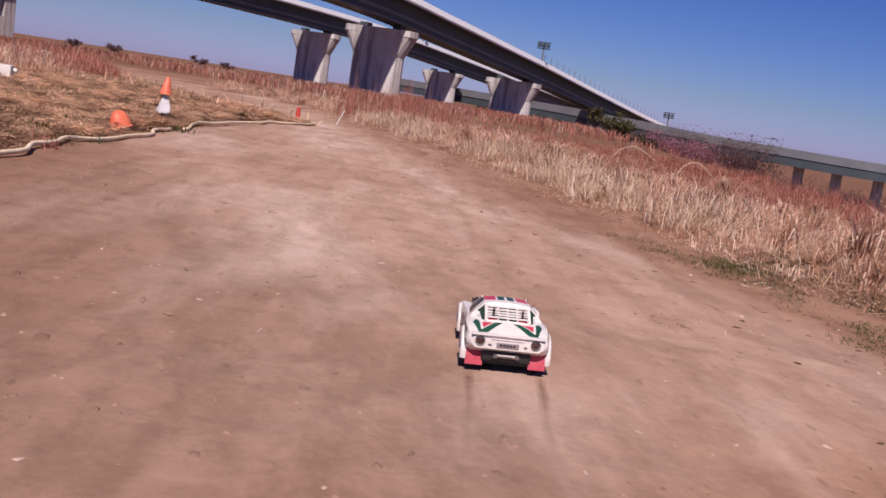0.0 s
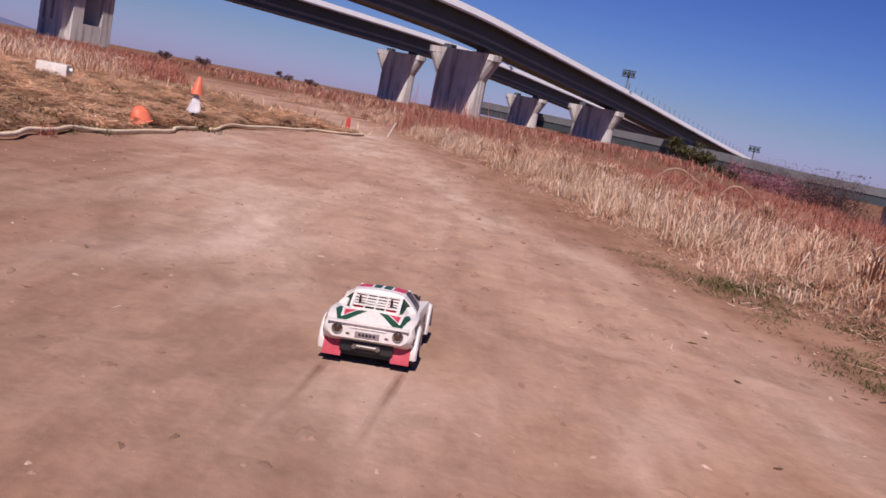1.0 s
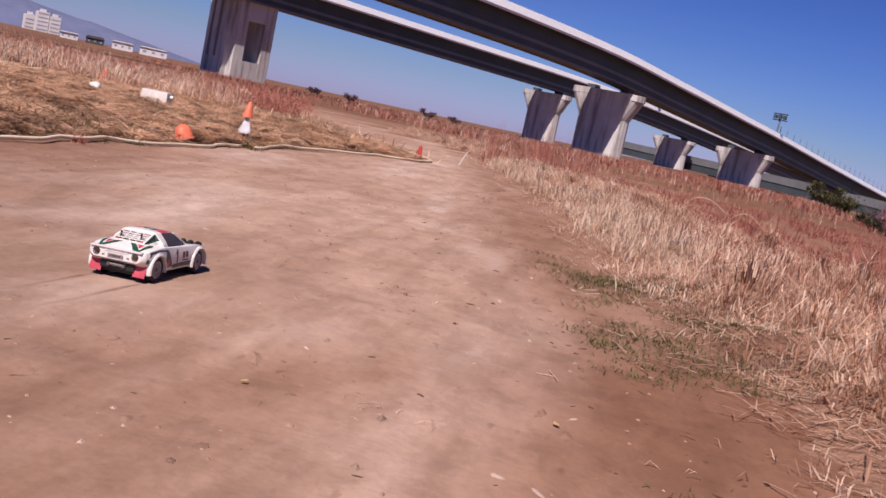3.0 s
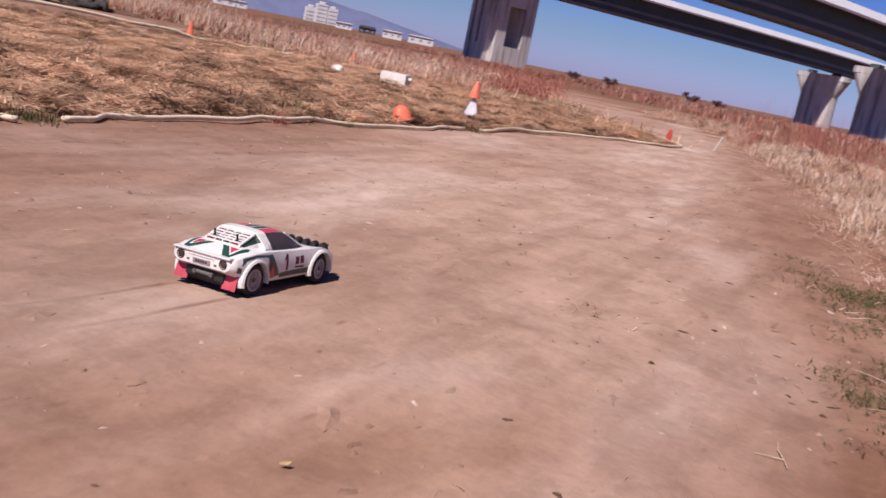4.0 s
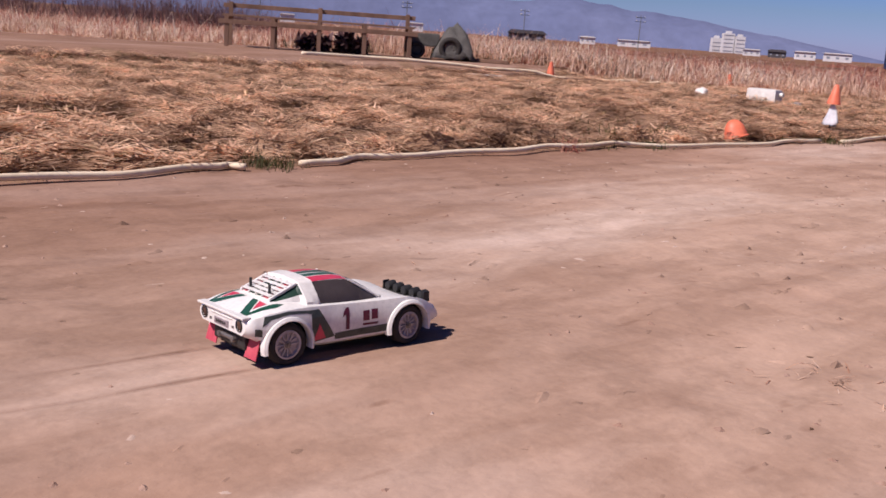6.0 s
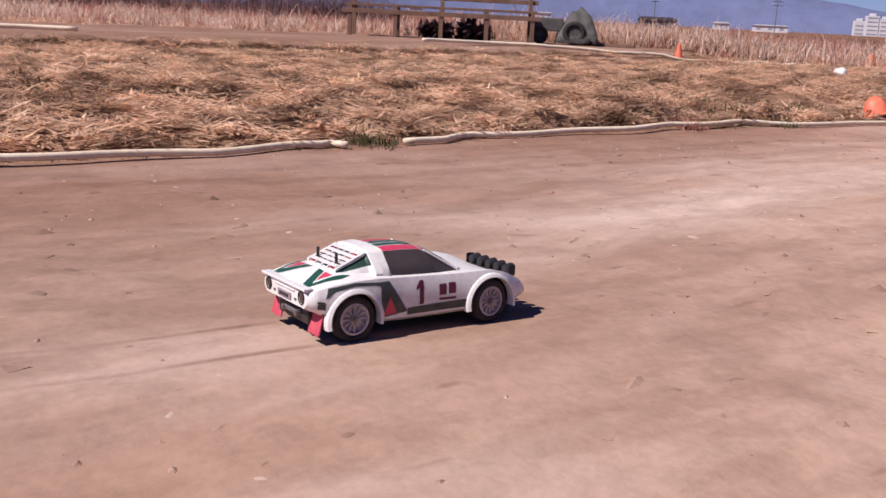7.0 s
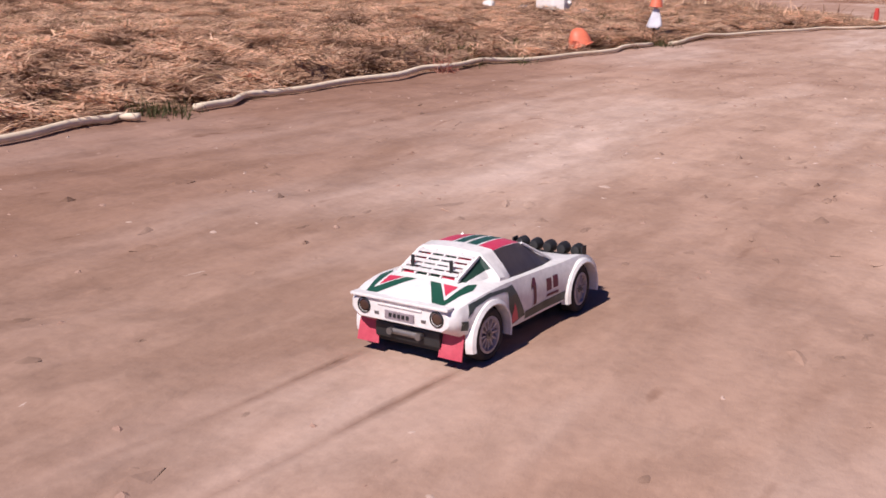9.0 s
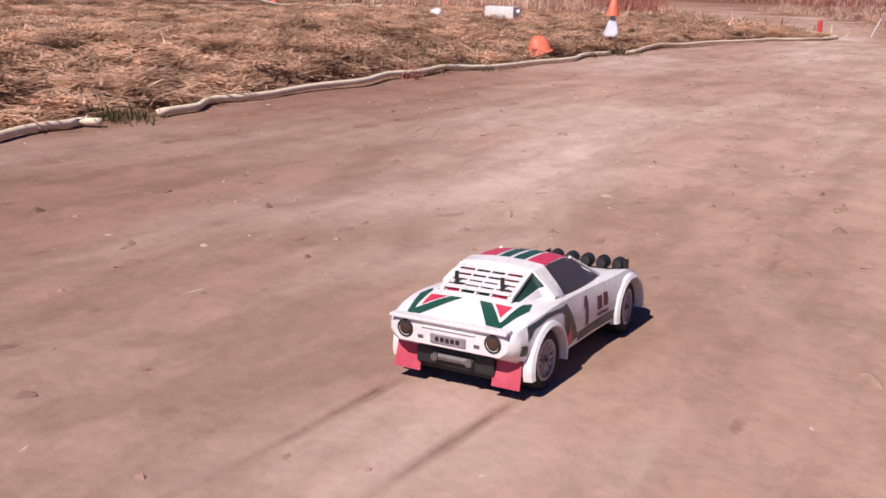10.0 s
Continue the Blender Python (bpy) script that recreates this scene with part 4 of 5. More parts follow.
for k, (x, y, r) in enumerate([(-8.1, 6.6, 0.05), (-8.05, 6.45, 0.04), (-8.5, 6.05, 0.055), (-8.6, 6.15, 0.04), (-8.9, 6.75, 0.03)]):
    stone(x, y, r, k)

# bent pipe hoop in the weeds by the tall pier
bm = bmesh.new()
arc = [Vector((math.cos(a) * 0.28, 0, math.sin(a) * 0.28 + 0.05)) for a in np.linspace(0.1, 2.4, 14)]
for a, b in zip(arc[:-1], arc[1:]):
    tube(bm, a, b, 0.018, 0.018, 8)
hoop = tagged(part("bent_pipe", bm, HOSE, smooth=True), "pale pipe bent into a hoop in the weeds", "pipe")
hoop.scale = (0.7, 0.7, 0.7)
hoop.location, hoop.rotation_euler = (-15.5, 14.2, ground_z(-15.5, 14.2)), (0, 0, radians(35))

# planks left along the far lane
for k, (x, y, l, t) in enumerate([(-10.65, 3.75, 0.55, 80), (-11.1, 5.2, 0.4, 70), (-12.6, 4.4, 0.8, 65)]):
    bm = bmesh.new()
    box(bm, -l / 2, l / 2, -0.06, 0.06, 0.0, 0.045, 0.006)
    pl = tagged(part("plank", bm, PALE if k == 0 else WOOD), "weathered plank lying along the far lane", "plank", "planks on the far lane")
    pl.location, pl.rotation_euler = (x, y, ground_z(x, y) + 0.004), (0, 0, radians(t))


def far_cone(x, y):
    bm = bmesh.new()
    lathe(bm, [(0.1, 0), (0.1, 0.012), (0.06, 0.014), (0.02, 0.2), (0.008, 0.205)], 14)
    ob = tagged(part("small_cone", bm, ORANGE), "small orange cone on the far lane", "traffic cone", "cones on the far lane")
    ob.location = (x, y, ground_z(x, y) + 0.002)


far_cone(-11.4, 5.0), far_cone(-12.3, 8.3)


# ---- pit table and covered cart beyond the infield ----
def pit_table(x, y, turn, length):
    root = tagged(new("pit_bench"), "long low bench of rough boards on wooden posts", "bench")
    root.matrix_world = Matrix.Translation((x, y, ground_z(x, y))) @ Matrix.Rotation(radians(turn), 4, "Z")
    for yy in (-0.22, 0.0, 0.22):
        bm = bmesh.new()
        box(bm, -length / 2, length / 2, yy - 0.09, yy + 0.09, 0.40, 0.43, 0.004)
        part("top_board", bm, WOOD, root)
    for k in range(5):
        for yy in (-0.29, 0.29):
            bm = bmesh.new()
            px = -length / 2 + 0.06 + k * (length - 0.12) / 4
            box(bm, px - 0.028, px + 0.028, yy - 0.028, yy + 0.028, -0.05, 0.60 if (k % 2 == 0 and yy > 0) else 0.40, 0.004)
            part("post", bm, WOOD, root)
    for yy, z in ((0.315, 0.55), (-0.315, 0.33)):
        bm = bmesh.new()
        box(bm, -length / 2 - 0.05, length / 2 + 0.05, yy - 0.014, yy + 0.014, z - 0.03, z + 0.03, 0.004)
        part("rail", bm, WOOD, root)
    return root


pit_table(-12.75, 2.05, 80, 2.6)
TARP = surface("grey_tarpaulin", (0.05, 0.047, 0.042), (0.15, 0.135, 0.12), 3, 25, 0.7, relief=0.02)


def covered_cart(x, y, turn):
    root = tagged(new("garden_cart"), "small motor cart half covered by a grey tarpaulin", "cart")
    root.matrix_world = Matrix.Translation((x, y, ground_z(x, y))) @ Matrix.Rotation(radians(turn), 4, "Z") @ Matrix.Scale(0.5, 4)
    bm = bmesh.new()
    bmesh.ops.create_grid(bm, x_segments=16, y_segments=14, size=1.0)
    for v in bm.verts:
        r = max(abs(v.co.x), abs(v.co.y))
        h = (1 - r ** 2.2) * (1.0 + 0.2 * v.co.x)
        v.co = Vector((v.co.x * 0.62, v.co.y * 0.6, max(0.06, h) + 0.14 * noise.noise(v.co * 4)))
    tp = part("tarpaulin", bm, TARP, root, "crumpled grey tarpaulin", smooth=True)
    tp.modifiers.new("thick", "SOLIDIFY").thickness = 0.01
    bm = bmesh.new()
    box(bm, -1.25, -0.4, -0.25, 0.25, 0.35, 0.72, 0.05)
    part("bonnet", bm, TARP, root, "dull grey bonnet")
    for px, r in ((-1.05, 0.24), (-0.1, 0.33)):
        for s in (-1, 1):
            bm = bmesh.new()
            lathe(bm, [(r * 0.55, -0.09), (r * 0.95, -0.1), (r, -0.05), (r, 0.05), (r * 0.95, 0.1), (r * 0.55, 0.09)], 20, Matrix.Translation((px, s * 0.45, r)) @ Matrix.Rotation(radians(90), 4, "X"), closed=True)
            wheel = part("tyre", bm, RUBBER, root, smooth=True)
            bm = bmesh.new()
            lathe(bm, [(r * 0.56, -0.05), (r * 0.5, 0.05), (0.03, 0.06)], 14, Matrix.Translation((px, s * 0.45, r)) @ Matrix.Rotation(radians(90), 4, "X"))
            part("rim", bm, TARP, wheel)
    return root


covered_cart(-12.75, 4.0, 76)


# ---- distance ----
ROOF = surface("dark_roof", (0.05, 0.045, 0.05), (0.10, 0.09, 0.10), 0.2, 2, 0.8)
WALLW = surface("pale_cladding", (0.60, 0.58, 0.58), (0.76, 0.74, 0.74), 0.1, 1.5, 0.7)
# window glass is coloured paler than it is, to stand for distance haze
WINDOW = surface("hazed_window", (0.22, 0.23, 0.27), (0.34, 0.35, 0.40), 0.5, 3, 0.2)
# the haze of the air is painted into the hills as blue
HILL = surface("haze_tinted_hills", (0.12, 0.14, 0.24), (0.16, 0.18, 0.29), 0.004, 0.03, 1.0, spec=0.0)
BARK = surface("bark", (0.07, 0.05, 0.045), (0.14, 0.10, 0.09), 2, 20, 0.95, relief=0.02)
PINK = blade_mat("pink_blossom", [(0.0, (0.28, 0.10, 0.14)), (0.5, (0.42, 0.18, 0.23)), (1.0, (0.58, 0.36, 0.41))])
TWIG = blade_mat("bare_twig", [(0.0, (0.10, 0.05, 0.055)), (1.0, (0.22, 0.13, 0.13))])
SHRUB = blade_mat("dark_shrub", [(0.0, (0.025, 0.03, 0.015)), (0.6, (0.06, 0.065, 0.03)), (1.0, (0.12, 0.10, 0.05))])
LEAF = blade_mat("olive_bush", [(0.0, (0.05, 0.055, 0.02)), (1.0, (0.15, 0.14, 0.06))])


def polar(bearing, r, z=0.0):
    """A place by its bearing (degrees to the left of +y) and distance from the car."""
    return Vector((-math.sin(radians(bearing)) * r, math.cos(radians(bearing)) * r, z))


def ridge(name, b0, b1, r, heights, seed):
    verts, faces, n = [], [], 120
    for k in range(n + 1):
        b = b0 + (b1 - b0) * k / n
        h = float(np.interp(k / n, np.linspace(0, 1, len(heights)), heights))
        h *= 1 + 0.12 * (float(field(np.array([b * 1.0]), np.array([seed * 3.0]), 0.5, seed, 4)[0]) - 0.5) * 2
        for rr, z in ((r, -30), (r + 60, h * 0.55), (r + 140, h), (r + 500, -30)):
            verts.append(tuple(polar(b, rr, z)))
    for k in range(n):
        for j in range(3):
            a = k * 4 + j
            faces.append((a, a + 1, a + 5, a + 4))
    return tagged(part(name, (verts, [], faces), HILL, smooth=True), "mountain ridge on the horizon, blue air haze put into its colour", "mountain", kind="structure")


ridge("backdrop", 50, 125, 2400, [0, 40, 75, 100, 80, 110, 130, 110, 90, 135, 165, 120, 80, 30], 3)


def shed(b, r, wide, deep, high, roof_high, wall):
    root = tagged(new("far_shed"), "long pale shed with a dark roof beyond the fields", "building", "sheds on the horizon")
    p = polar(b, r)
    root.matrix_world = Matrix.Translation(p) @ Matrix.Rotation(radians(b), 4, "Z")
    bm = bmesh.new()
    box(bm, -wide / 2, wide / 2, 0, deep, -3, high)
    part("wall", bm, wall, root)
    bm = bmesh.new()
    sec = [(-wide / 2 - 0.3, high), (wide / 2 + 0.3, high), (wide / 2 - wide * 0.08, high + roof_high), (-wide / 2 + wide * 0.08, high + roof_high)]
    a = [bm.verts.new((x, -0.4, z)) for x, z in sec]
    c = [bm.verts.new((x, deep + 0.4, z)) for x, z in sec]
    bm.faces.new(a), bm.faces.new(c[::-1])
    for k in range(4):
        bm.faces.new((a[k], c[k], c[(k + 1) % 4], a[(k + 1) % 4]))
    bmesh.ops.recalc_face_normals(bm, faces=bm.faces)
    part("roof", bm, wall, root)
    for k in range(3):
        bm = bmesh.new()
        x = -wide * 0.33 + k * wide * 0.33
        box(bm, x - wide * 0.06, x + wide * 0.06, -0.06, 0.02, high * 0.35, high * 0.65)
        part("window", bm, WINDOW, root)
    return root


for b, r, w, d, h, rh, m in ((53.0, 330, 13, 10, 4.2, 1.0, WALLW), (54.6, 300, 9, 10, 3.8, 0.9, WALLW), (56.0, 310, 8, 8, 3.0, 2.2, ROOF), (57.3, 320, 8, 8, 3.2, 1.0, WALLW),
                             (63.5, 340, 17, 8, 3.6, 0.9, WALLW), (66.0, 300, 7, 8, 3.4, 1.2, WALLW), (69.3, 190, 11, 8, 2.4, 2.0, ROOF), (75.5, 330, 8, 8, 4.5, 1.0, WALLW), (82.5, 320, 7, 8, 4.2, 1.0, WALLW)):
    shed(b, r, w * 0.62, d, h * 0.54, rh * 0.3, m)


def tower_block(b, r, wide, high):
    root = tagged(new("tower_block"), "pale multi-storey apartment tower far away", "building", "tower blocks on the horizon")
    root.matrix_world = Matrix.Translation(polar(b, r)) @ Matrix.Rotation(radians(b + 12), 4, "Z")
    bm = bmesh.new()
    box(bm, -wide / 2, wide / 2, 0, wide, -3, high)
    part("wall", bm, WALLW, root)
    bm = bmesh.new()
    box(bm, -wide / 4, wide / 4, wide * 0.3, wide * 0.7, high, high + 2)
    part("roof_house", bm, WALLW, root)
    for f in range(int(high / 3.2)):
        bm = bmesh.new()
        box(bm, -wide * 0.44, wide * 0.44, -0.12, 0.02, f * 3.2 + 1.2, f * 3.2 + 2.0)
        part("window_band", bm, WINDOW, root)
    return root


for b, r, w, h in ((58.6, 900, 9, 16), (58.0, 900, 8, 14), (59.2, 920, 8, 12)):
    tower_block(b, r, w, h)


def blades(name, x, y, z, length, width, lean, droop, az, material, label="", category="grass"):
    """Tapered bent blades: root, length, width, first lean from upright, further droop (radians), heading."""
    n = len(x)
    if np.ndim(lean) == 0:
        lean = np.full(n, lean)
    a1, a2 = lean, lean + droop
    hx, hy = np.cos(az), np.sin(az)
    sx, sy = -hy, hx
    l1, l2 = length * 0.5, length * 0.5
    mx, mz = np.sin(a1) * l1, np.cos(a1) * l1
    tx, tz = mx + np.sin(a2) * l2, mz + np.cos(a2) * l2
    co = np.empty((n, 5, 3))
    for k, (off, up, w) in enumerate(((0, 0, width), (0, 0, -width), (mx, mz, -width * 0.75), (mx, mz, width * 0.75), (tx, tz, 0))):
        co[:, k, 0] = x + hx * off + sx * w * 0.5
        co[:, k, 1] = y + hy * off + sy * w * 0.5
        co[:, k, 2] = z + up
    me = bpy.data.meshes.new(name)
    me.vertices.add(n * 5), me.vertices.foreach_set("co", co.ravel())
    base = (np.arange(n) * 5)[:, None]
    loops = (base + np.array([0, 1, 2, 3, 3, 2, 4])[None]).ravel().astype(np.int32)
    me.loops.add(len(loops)), me.loops.foreach_set("vertex_index", loops)
    me.polygons.add(n * 2)
    starts = ((np.arange(n) * 7)[:, None] + np.array([0, 4])[None]).ravel().astype(np.int32)
    me.polygons.foreach_set("loop_start", starts)
    me.update(calc_edges=True)
    me.materials.append(material)
    ob = new(name, me)
    return tagged(ob, label, category, kind="stuff") if label else ob


def tree(b, r, high, material, label, category, trunk=0.35, seed=0, spread=0.5, leaves=1400, leaf=0.28, kids=7, ground=None):
    rnd = random.Random(seed)
    p = polar(b, r)
    root = tagged(new(category.replace(" ", "_")), label, category)
    root.location = (p.x, p.y, ground_z(p.x, p.y) - 0.1 if ground is None else ground)
    bm = bmesh.new()
    tips = []
    tube(bm, (0, 0, 0), (0.05 * high, 0, high * trunk), high * 0.03, high * 0.02, 8)
    for k in range(kids):
        a = 2 * math.pi * k / kids + rnd.random()
        u = rnd.uniform(0.55, 1.0)
        s = Vector((0.05 * high * u, 0, high * trunk * u))
        e = Vector((math.cos(a) * high * spread * rnd.uniform(0.45, 1), math.sin(a) * high * spread * rnd.uniform(0.45, 1), high * rnd.uniform(0.55, 0.92)))
        tube(bm, s, e, high * 0.014, high * 0.004, 6)
        tips += [e, (s + e) / 2 + Vector((0, 0, high * 0.12)), e + Vector((rnd.uniform(-1, 1), rnd.uniform(-1, 1), rnd.uniform(-0.4, 0.5))) * high * 0.15]
    part("trunk", bm, BARK, root)
    rs = np.random.RandomState(seed + 5)
    c = np.array([tuple(tips[i]) for i in rs.randint(0, len(tips), leaves)])
    q = c + rs.normal(0, 1, (leaves, 3)) * np.array([0.13, 0.13, 0.10]) * high
    q[:, 2] = np.clip(q[:, 2], 0.05 * high, high * 1.05)
    crown = blades("crown", q[:, 0], q[:, 1], q[:, 2], rs.uniform(0.5, 1.2, leaves) * leaf, rs.uniform(0.3, 0.7, leaves) * leaf, rs.uniform(0, 2.6, leaves), 0.4, rs.uniform(0, 6.28, leaves), material)
    crown.parent = root
    return root


for k, (b, r, h) in enumerate(((11.2, 90, 2.9), (10.1, 88, 2.9), (8.9, 86, 3.3), (8.0, 89, 3.2))):
    tree(b, r, h, PINK, "blossoming pink plum tree below the elevated road", "blossom tree", 0.3, k, 0.5, 2600, 0.14)
for k, (b, r, h) in enumerate(((7.3, 84, 5.0), (6.6, 86, 5.4), (5.9, 85, 4.8), (10.0, 108, 5.2), (9.2, 108, 5.0))):
    tree(b, r, h, TWIG, "bare brown tree with a haze of fine twigs", "bare tree", 0.3, 20 + k, 0.45, 2600, 0.15)
for k, (b, r, h) in enumerate(((14.3, 62, 1.5), (13.5, 64, 1.3), (12.2, 66, 1.2), (4.0, 66, 1.6), (2.2, 70, 1.7), (0.2, 72, 2.0), (5.0, 62, 1.2), (8.2, 66, 1.2), (-2.0, 66, 2.0))):
    tree(b, r, h, LEAF if k < 2 else SHRUB, "dark rounded shrub on the weedy slope", "shrub", 0.12, 40 + k, 0.75, 900, 0.2)
for k, (b, r, h) in enumerate(((44.0, 90, 0.8), (42.0, 95, 0.9), (37.5, 100, 1.0), (36.0, 105, 0.8), (79.0, 13.4, 0.30), (81.0, 13.4, 0.28))):
    tree(b, r, h, TWIG, "low brown bush at the edge of the field", "bush", 0.1, 60 + k, 0.8, 700, 0.16)

# ---- low road on stilts in the distance ----
low = tagged(new("low_road"), "low elevated road with a pale parapet crossing far off", "elevated road")
lpath = spline([polar(26, 235, 2.4), polar(17.2, 205, 1.5), polar(13, 196, 0.9), polar(9, 190, 0.2), polar(4, 186, -0.1), polar(0, 185, -0.3), polar(-6, 190, -0.3), polar(-16, 205, -0.3)], 6)
sweep("girder", lpath, rect(-4, 4, -1.6, 0.0), STEEL, low)
for s in (-1, 1):
    sweep("parapet", lpath, rect(s * 4 - 0.15, s * 4 + 0.15, -0.1, 1.3), FLANGE, low, "grey parapet")
for k in range(3, len(lpath) - 2, 3):
    bm = bmesh.new()
    p = lpath[k]
    tube(bm, (p.x, p.y, -12), (p.x, p.y, p.z - 1.5), 0.9, 0.9, 12)
    part("column", bm, CONCRETE, low)


def light_mast(x, y, z, high, label):
    root = tagged(new("light_mast"), label, "lamp post", "light masts on the roads")
    root.location = (x, y, z)
    bm = bmesh.new()
    tube(bm, (0, 0, 0), (0, 0, high), 0.16, 0.10, 8)
    part("mast", bm, FLANGE, root)
    bm = bmesh.new()
    box(bm, -1.0, 1.0, -0.25, 0.25, high - 0.1, high + 0.05)
    box(bm, -1.0, 1.0, -0.25, 0.25, high - 1.0, high - 0.85)
    part("platform", bm, STEEL, root)
    for k in range(3):
        bm = bmesh.new()
        box(bm, -0.95 + k * 0.68, -0.5 + k * 0.68, -0.4, 0.2, high - 0.75, high - 0.2, 0.05)
        part("floodlight", bm, STEEL, root)
    return root


light_mast(-49.6, 147, 8.0, 3.2, "tall mast with a rack of floodlights on the road")
light_mast(-83.0, 175, 10.4, 2.6, "short mast with a rack of lamps on the road")
light_mast(-37.0, 186, 0.5, 3.8, "lamp mast standing on the low road")


def van(b, r):
    root = tagged(new("parked_van"), "white van parked below the low road", "van")
    p = polar(b, r)
    root.matrix_world = Matrix.Translation((p.x, p.y, ground_z(p.x, p.y))) @ Matrix.Rotation(radians(b + 10), 4, "Z")
    bm = bmesh.new()
    box(bm, -2.3, 1.4, -0.9, 0.9, 0.4, 2.0, 0.12)
    box(bm, 1.3, 2.3, -0.88, 0.88, 0.4, 1.3, 0.15)
    sharp(part("body", bm, PALE, root), 40)
    bm = bmesh.new()
    box(bm, -1.9, 1.2, -0.93, -0.89, 1.25, 1.75)
    part("window", bm, WINDOW, root)
    for x in (-1.5, 1.5):
        for s in (-1, 1):
            bm = bmesh.new()
            tube(bm, (x, s * 0.9, 0.35), (x, s * 0.7, 0.35), 0.36, 0.36, 14)
            part("wheel", bm, RUBBER, root)
    return root


van(3.4, 118), van(-0.4, 112)


def utility_pole(b, r, high):
    root = tagged(new("utility_pole"), "thin concrete utility pole with crossarms far behind the weeds", "utility pole", "utility poles on the horizon")
    p = polar(b, r)
    root.matrix_world = Matrix.Translation((p.x, p.y, ground_z(p.x, p.y))) @ Matrix.Rotation(radians(b + 20), 4, "Z")
    bm = bmesh.new()
    tube(bm, (0, 0, -0.2), (0, 0, high), 0.10, 0.07, 8)
    part("pole", bm, FLANGE, root)
    for k in range(2):
        bm = bmesh.new()
        z = high - 0.35 - 0.7 * k
        box(bm, -0.9, 0.9, -0.05, 0.05, z - 0.05, z + 0.05)
        arm = part("crossarm", bm, STEEL, root)
        for x in (-0.75, 0.0, 0.75):
            bm = bmesh.new()
            tube(bm, (x, 0, z + 0.05), (x, 0, z + 0.25), 0.06, 0.04, 6)
            part("insulator", bm, PALE, arm)
    return root


utility_pole(63.2, 180, 5.6), utility_pole(76.0, 170, 5.0), utility_pole(69.5, 190, 5.6), utility_pole(84.0, 170, 5.0)


# ---- grass, straw and weeds ----
RS = np.random.RandomState(11)


def clumps(count, per, x0, x1, y0, y1, keep, spread):
    cx, cy = RS.uniform(x0, x1, count), RS.uniform(y0, y1, count)
    ok = keep(cx, cy)
    cx, cy = cx[ok], cy[ok]
    az = RS.uniform(0, 2 * np.pi, len(cx))
    x = np.repeat(cx, per) + RS.normal(0, spread, len(cx) * per)
    y = np.repeat(cy, per) + RS.normal(0, spread, len(cx) * per)
    return x, y, np.repeat(az, per), np.repeat(RS.uniform(0, 1, len(cx)), per)


def infield(x, y):
    h = side(x, y, HOSE_XY)
    lane = (h < -6.5) & (h > -10.4) & (x < -5) & (y < 9)
    return (h < -0.06) & ~lane


# mown straw, matted on the infield
x, y, az, tone = clumps(46000, 14, -12.5, 1.0, -5.0, 9.5, lambda a, b: infield(a, b) & (0.55 * field(a, b, 1.1, 31) + 0.45 * field(a, b, 4.5, 33) + RS.uniform(-0.12, 0.12, len(a)) > 0.36), 0.045)
ok = infield(x, y)
x, y, az, tone = x[ok], y[ok], az[ok], tone[ok]
n = len(x)
blades("mown_straw", x, y, terrain(x, y) + RS.uniform(-0.004, 0.02, n) + 0.035 * tone, RS.uniform(0.05, 0.16, n), RS.uniform(0.005, 0.014, n), RS.uniform(1.36, 1.6, n), RS.uniform(-0.1, 0.25, n),
       az + RS.normal(0, 0.5, n), MOWN, "matted dry mown straw on the infield")
x, y, az, tone = clumps(7000, 7, -40, -4, -16, 26, lambda a, b: infield(a, b) & (np.hypot(a, b) > 9) & (side(a, b, HOSE_XY) > -24) & ((side(a, b, HOSE_XY) < -10.4) | (b > 8.5)), 0.12)
n = len(x)
blades("mown_straw_far", x, y, terrain(x, y), RS.uniform(0.10, 0.26, n), RS.uniform(0.010, 0.022, n), RS.uniform(0.6, 1.45, n), 0.3, az + RS.normal(0, 0.8, n), MOWN, "mown straw stubble farther over the infield")
# green shoots through the infield
x, y, az, tone = clumps(2200, 16, -9.5, 0, -4, 9, lambda a, b: infield(a, b) & (field(a, b, 0.9, 77) > 0.53), 0.05)
n = len(x)
blades("green_shoots", x, y, terrain(x, y), RS.uniform(0.03, 0.07, n), RS.uniform(0.003, 0.006, n), RS.uniform(0.1, 0.9, n), 0.4, az + RS.normal(0, 1.2, n), GREEN, "green shoots coming through the straw")


def tuft(px, py, count, spread, lo, hi, material, label, seed, lean=(0.1, 1.1), wide=0.005):
    r = np.random.RandomState(seed)
    x, y = px + r.normal(0, spread, count), py + r.normal(0, spread, count)
    return blades("grass_tuft", x, y, terrain(x, y), r.uniform(lo, hi, count), r.uniform(wide * 0.5, wide, count), r.uniform(*lean, count), 0.4, r.uniform(0, 6.28, count), material, label)


tuft(-2.15, 0.15, 190, 0.06, 0.03, 0.075, LEAF, "dull green grass tuft growing over the hose", 5)
tuft(-3.33, 2.35, 140, 0.05, 0.03, 0.07, LEAF, "small weed tuft against the hose", 6)
tuft(-3.06, 1.75, 90, 0.04, 0.04, 0.10, RUST, "dead weed tuft against the hose", 7)
tuft(0.24, 0.86, 26, 0.06, 0.02, 0.06, STRAW, "dry straw tuft flattened on the dirt", 8, (1.1, 1.5), 0.003)
tuft(1.08, -0.24, 16, 0.05, 0.02, 0.05, STRAW, "few straw stalks lying on the dirt", 9, (1.1, 1.5), 0.003)
tuft(0.6, 1.1, 14, 0.08, 0.02, 0.045, STRAW, "few straw stalks lying on the dirt", 12, (1.2, 1.5), 0.0025)
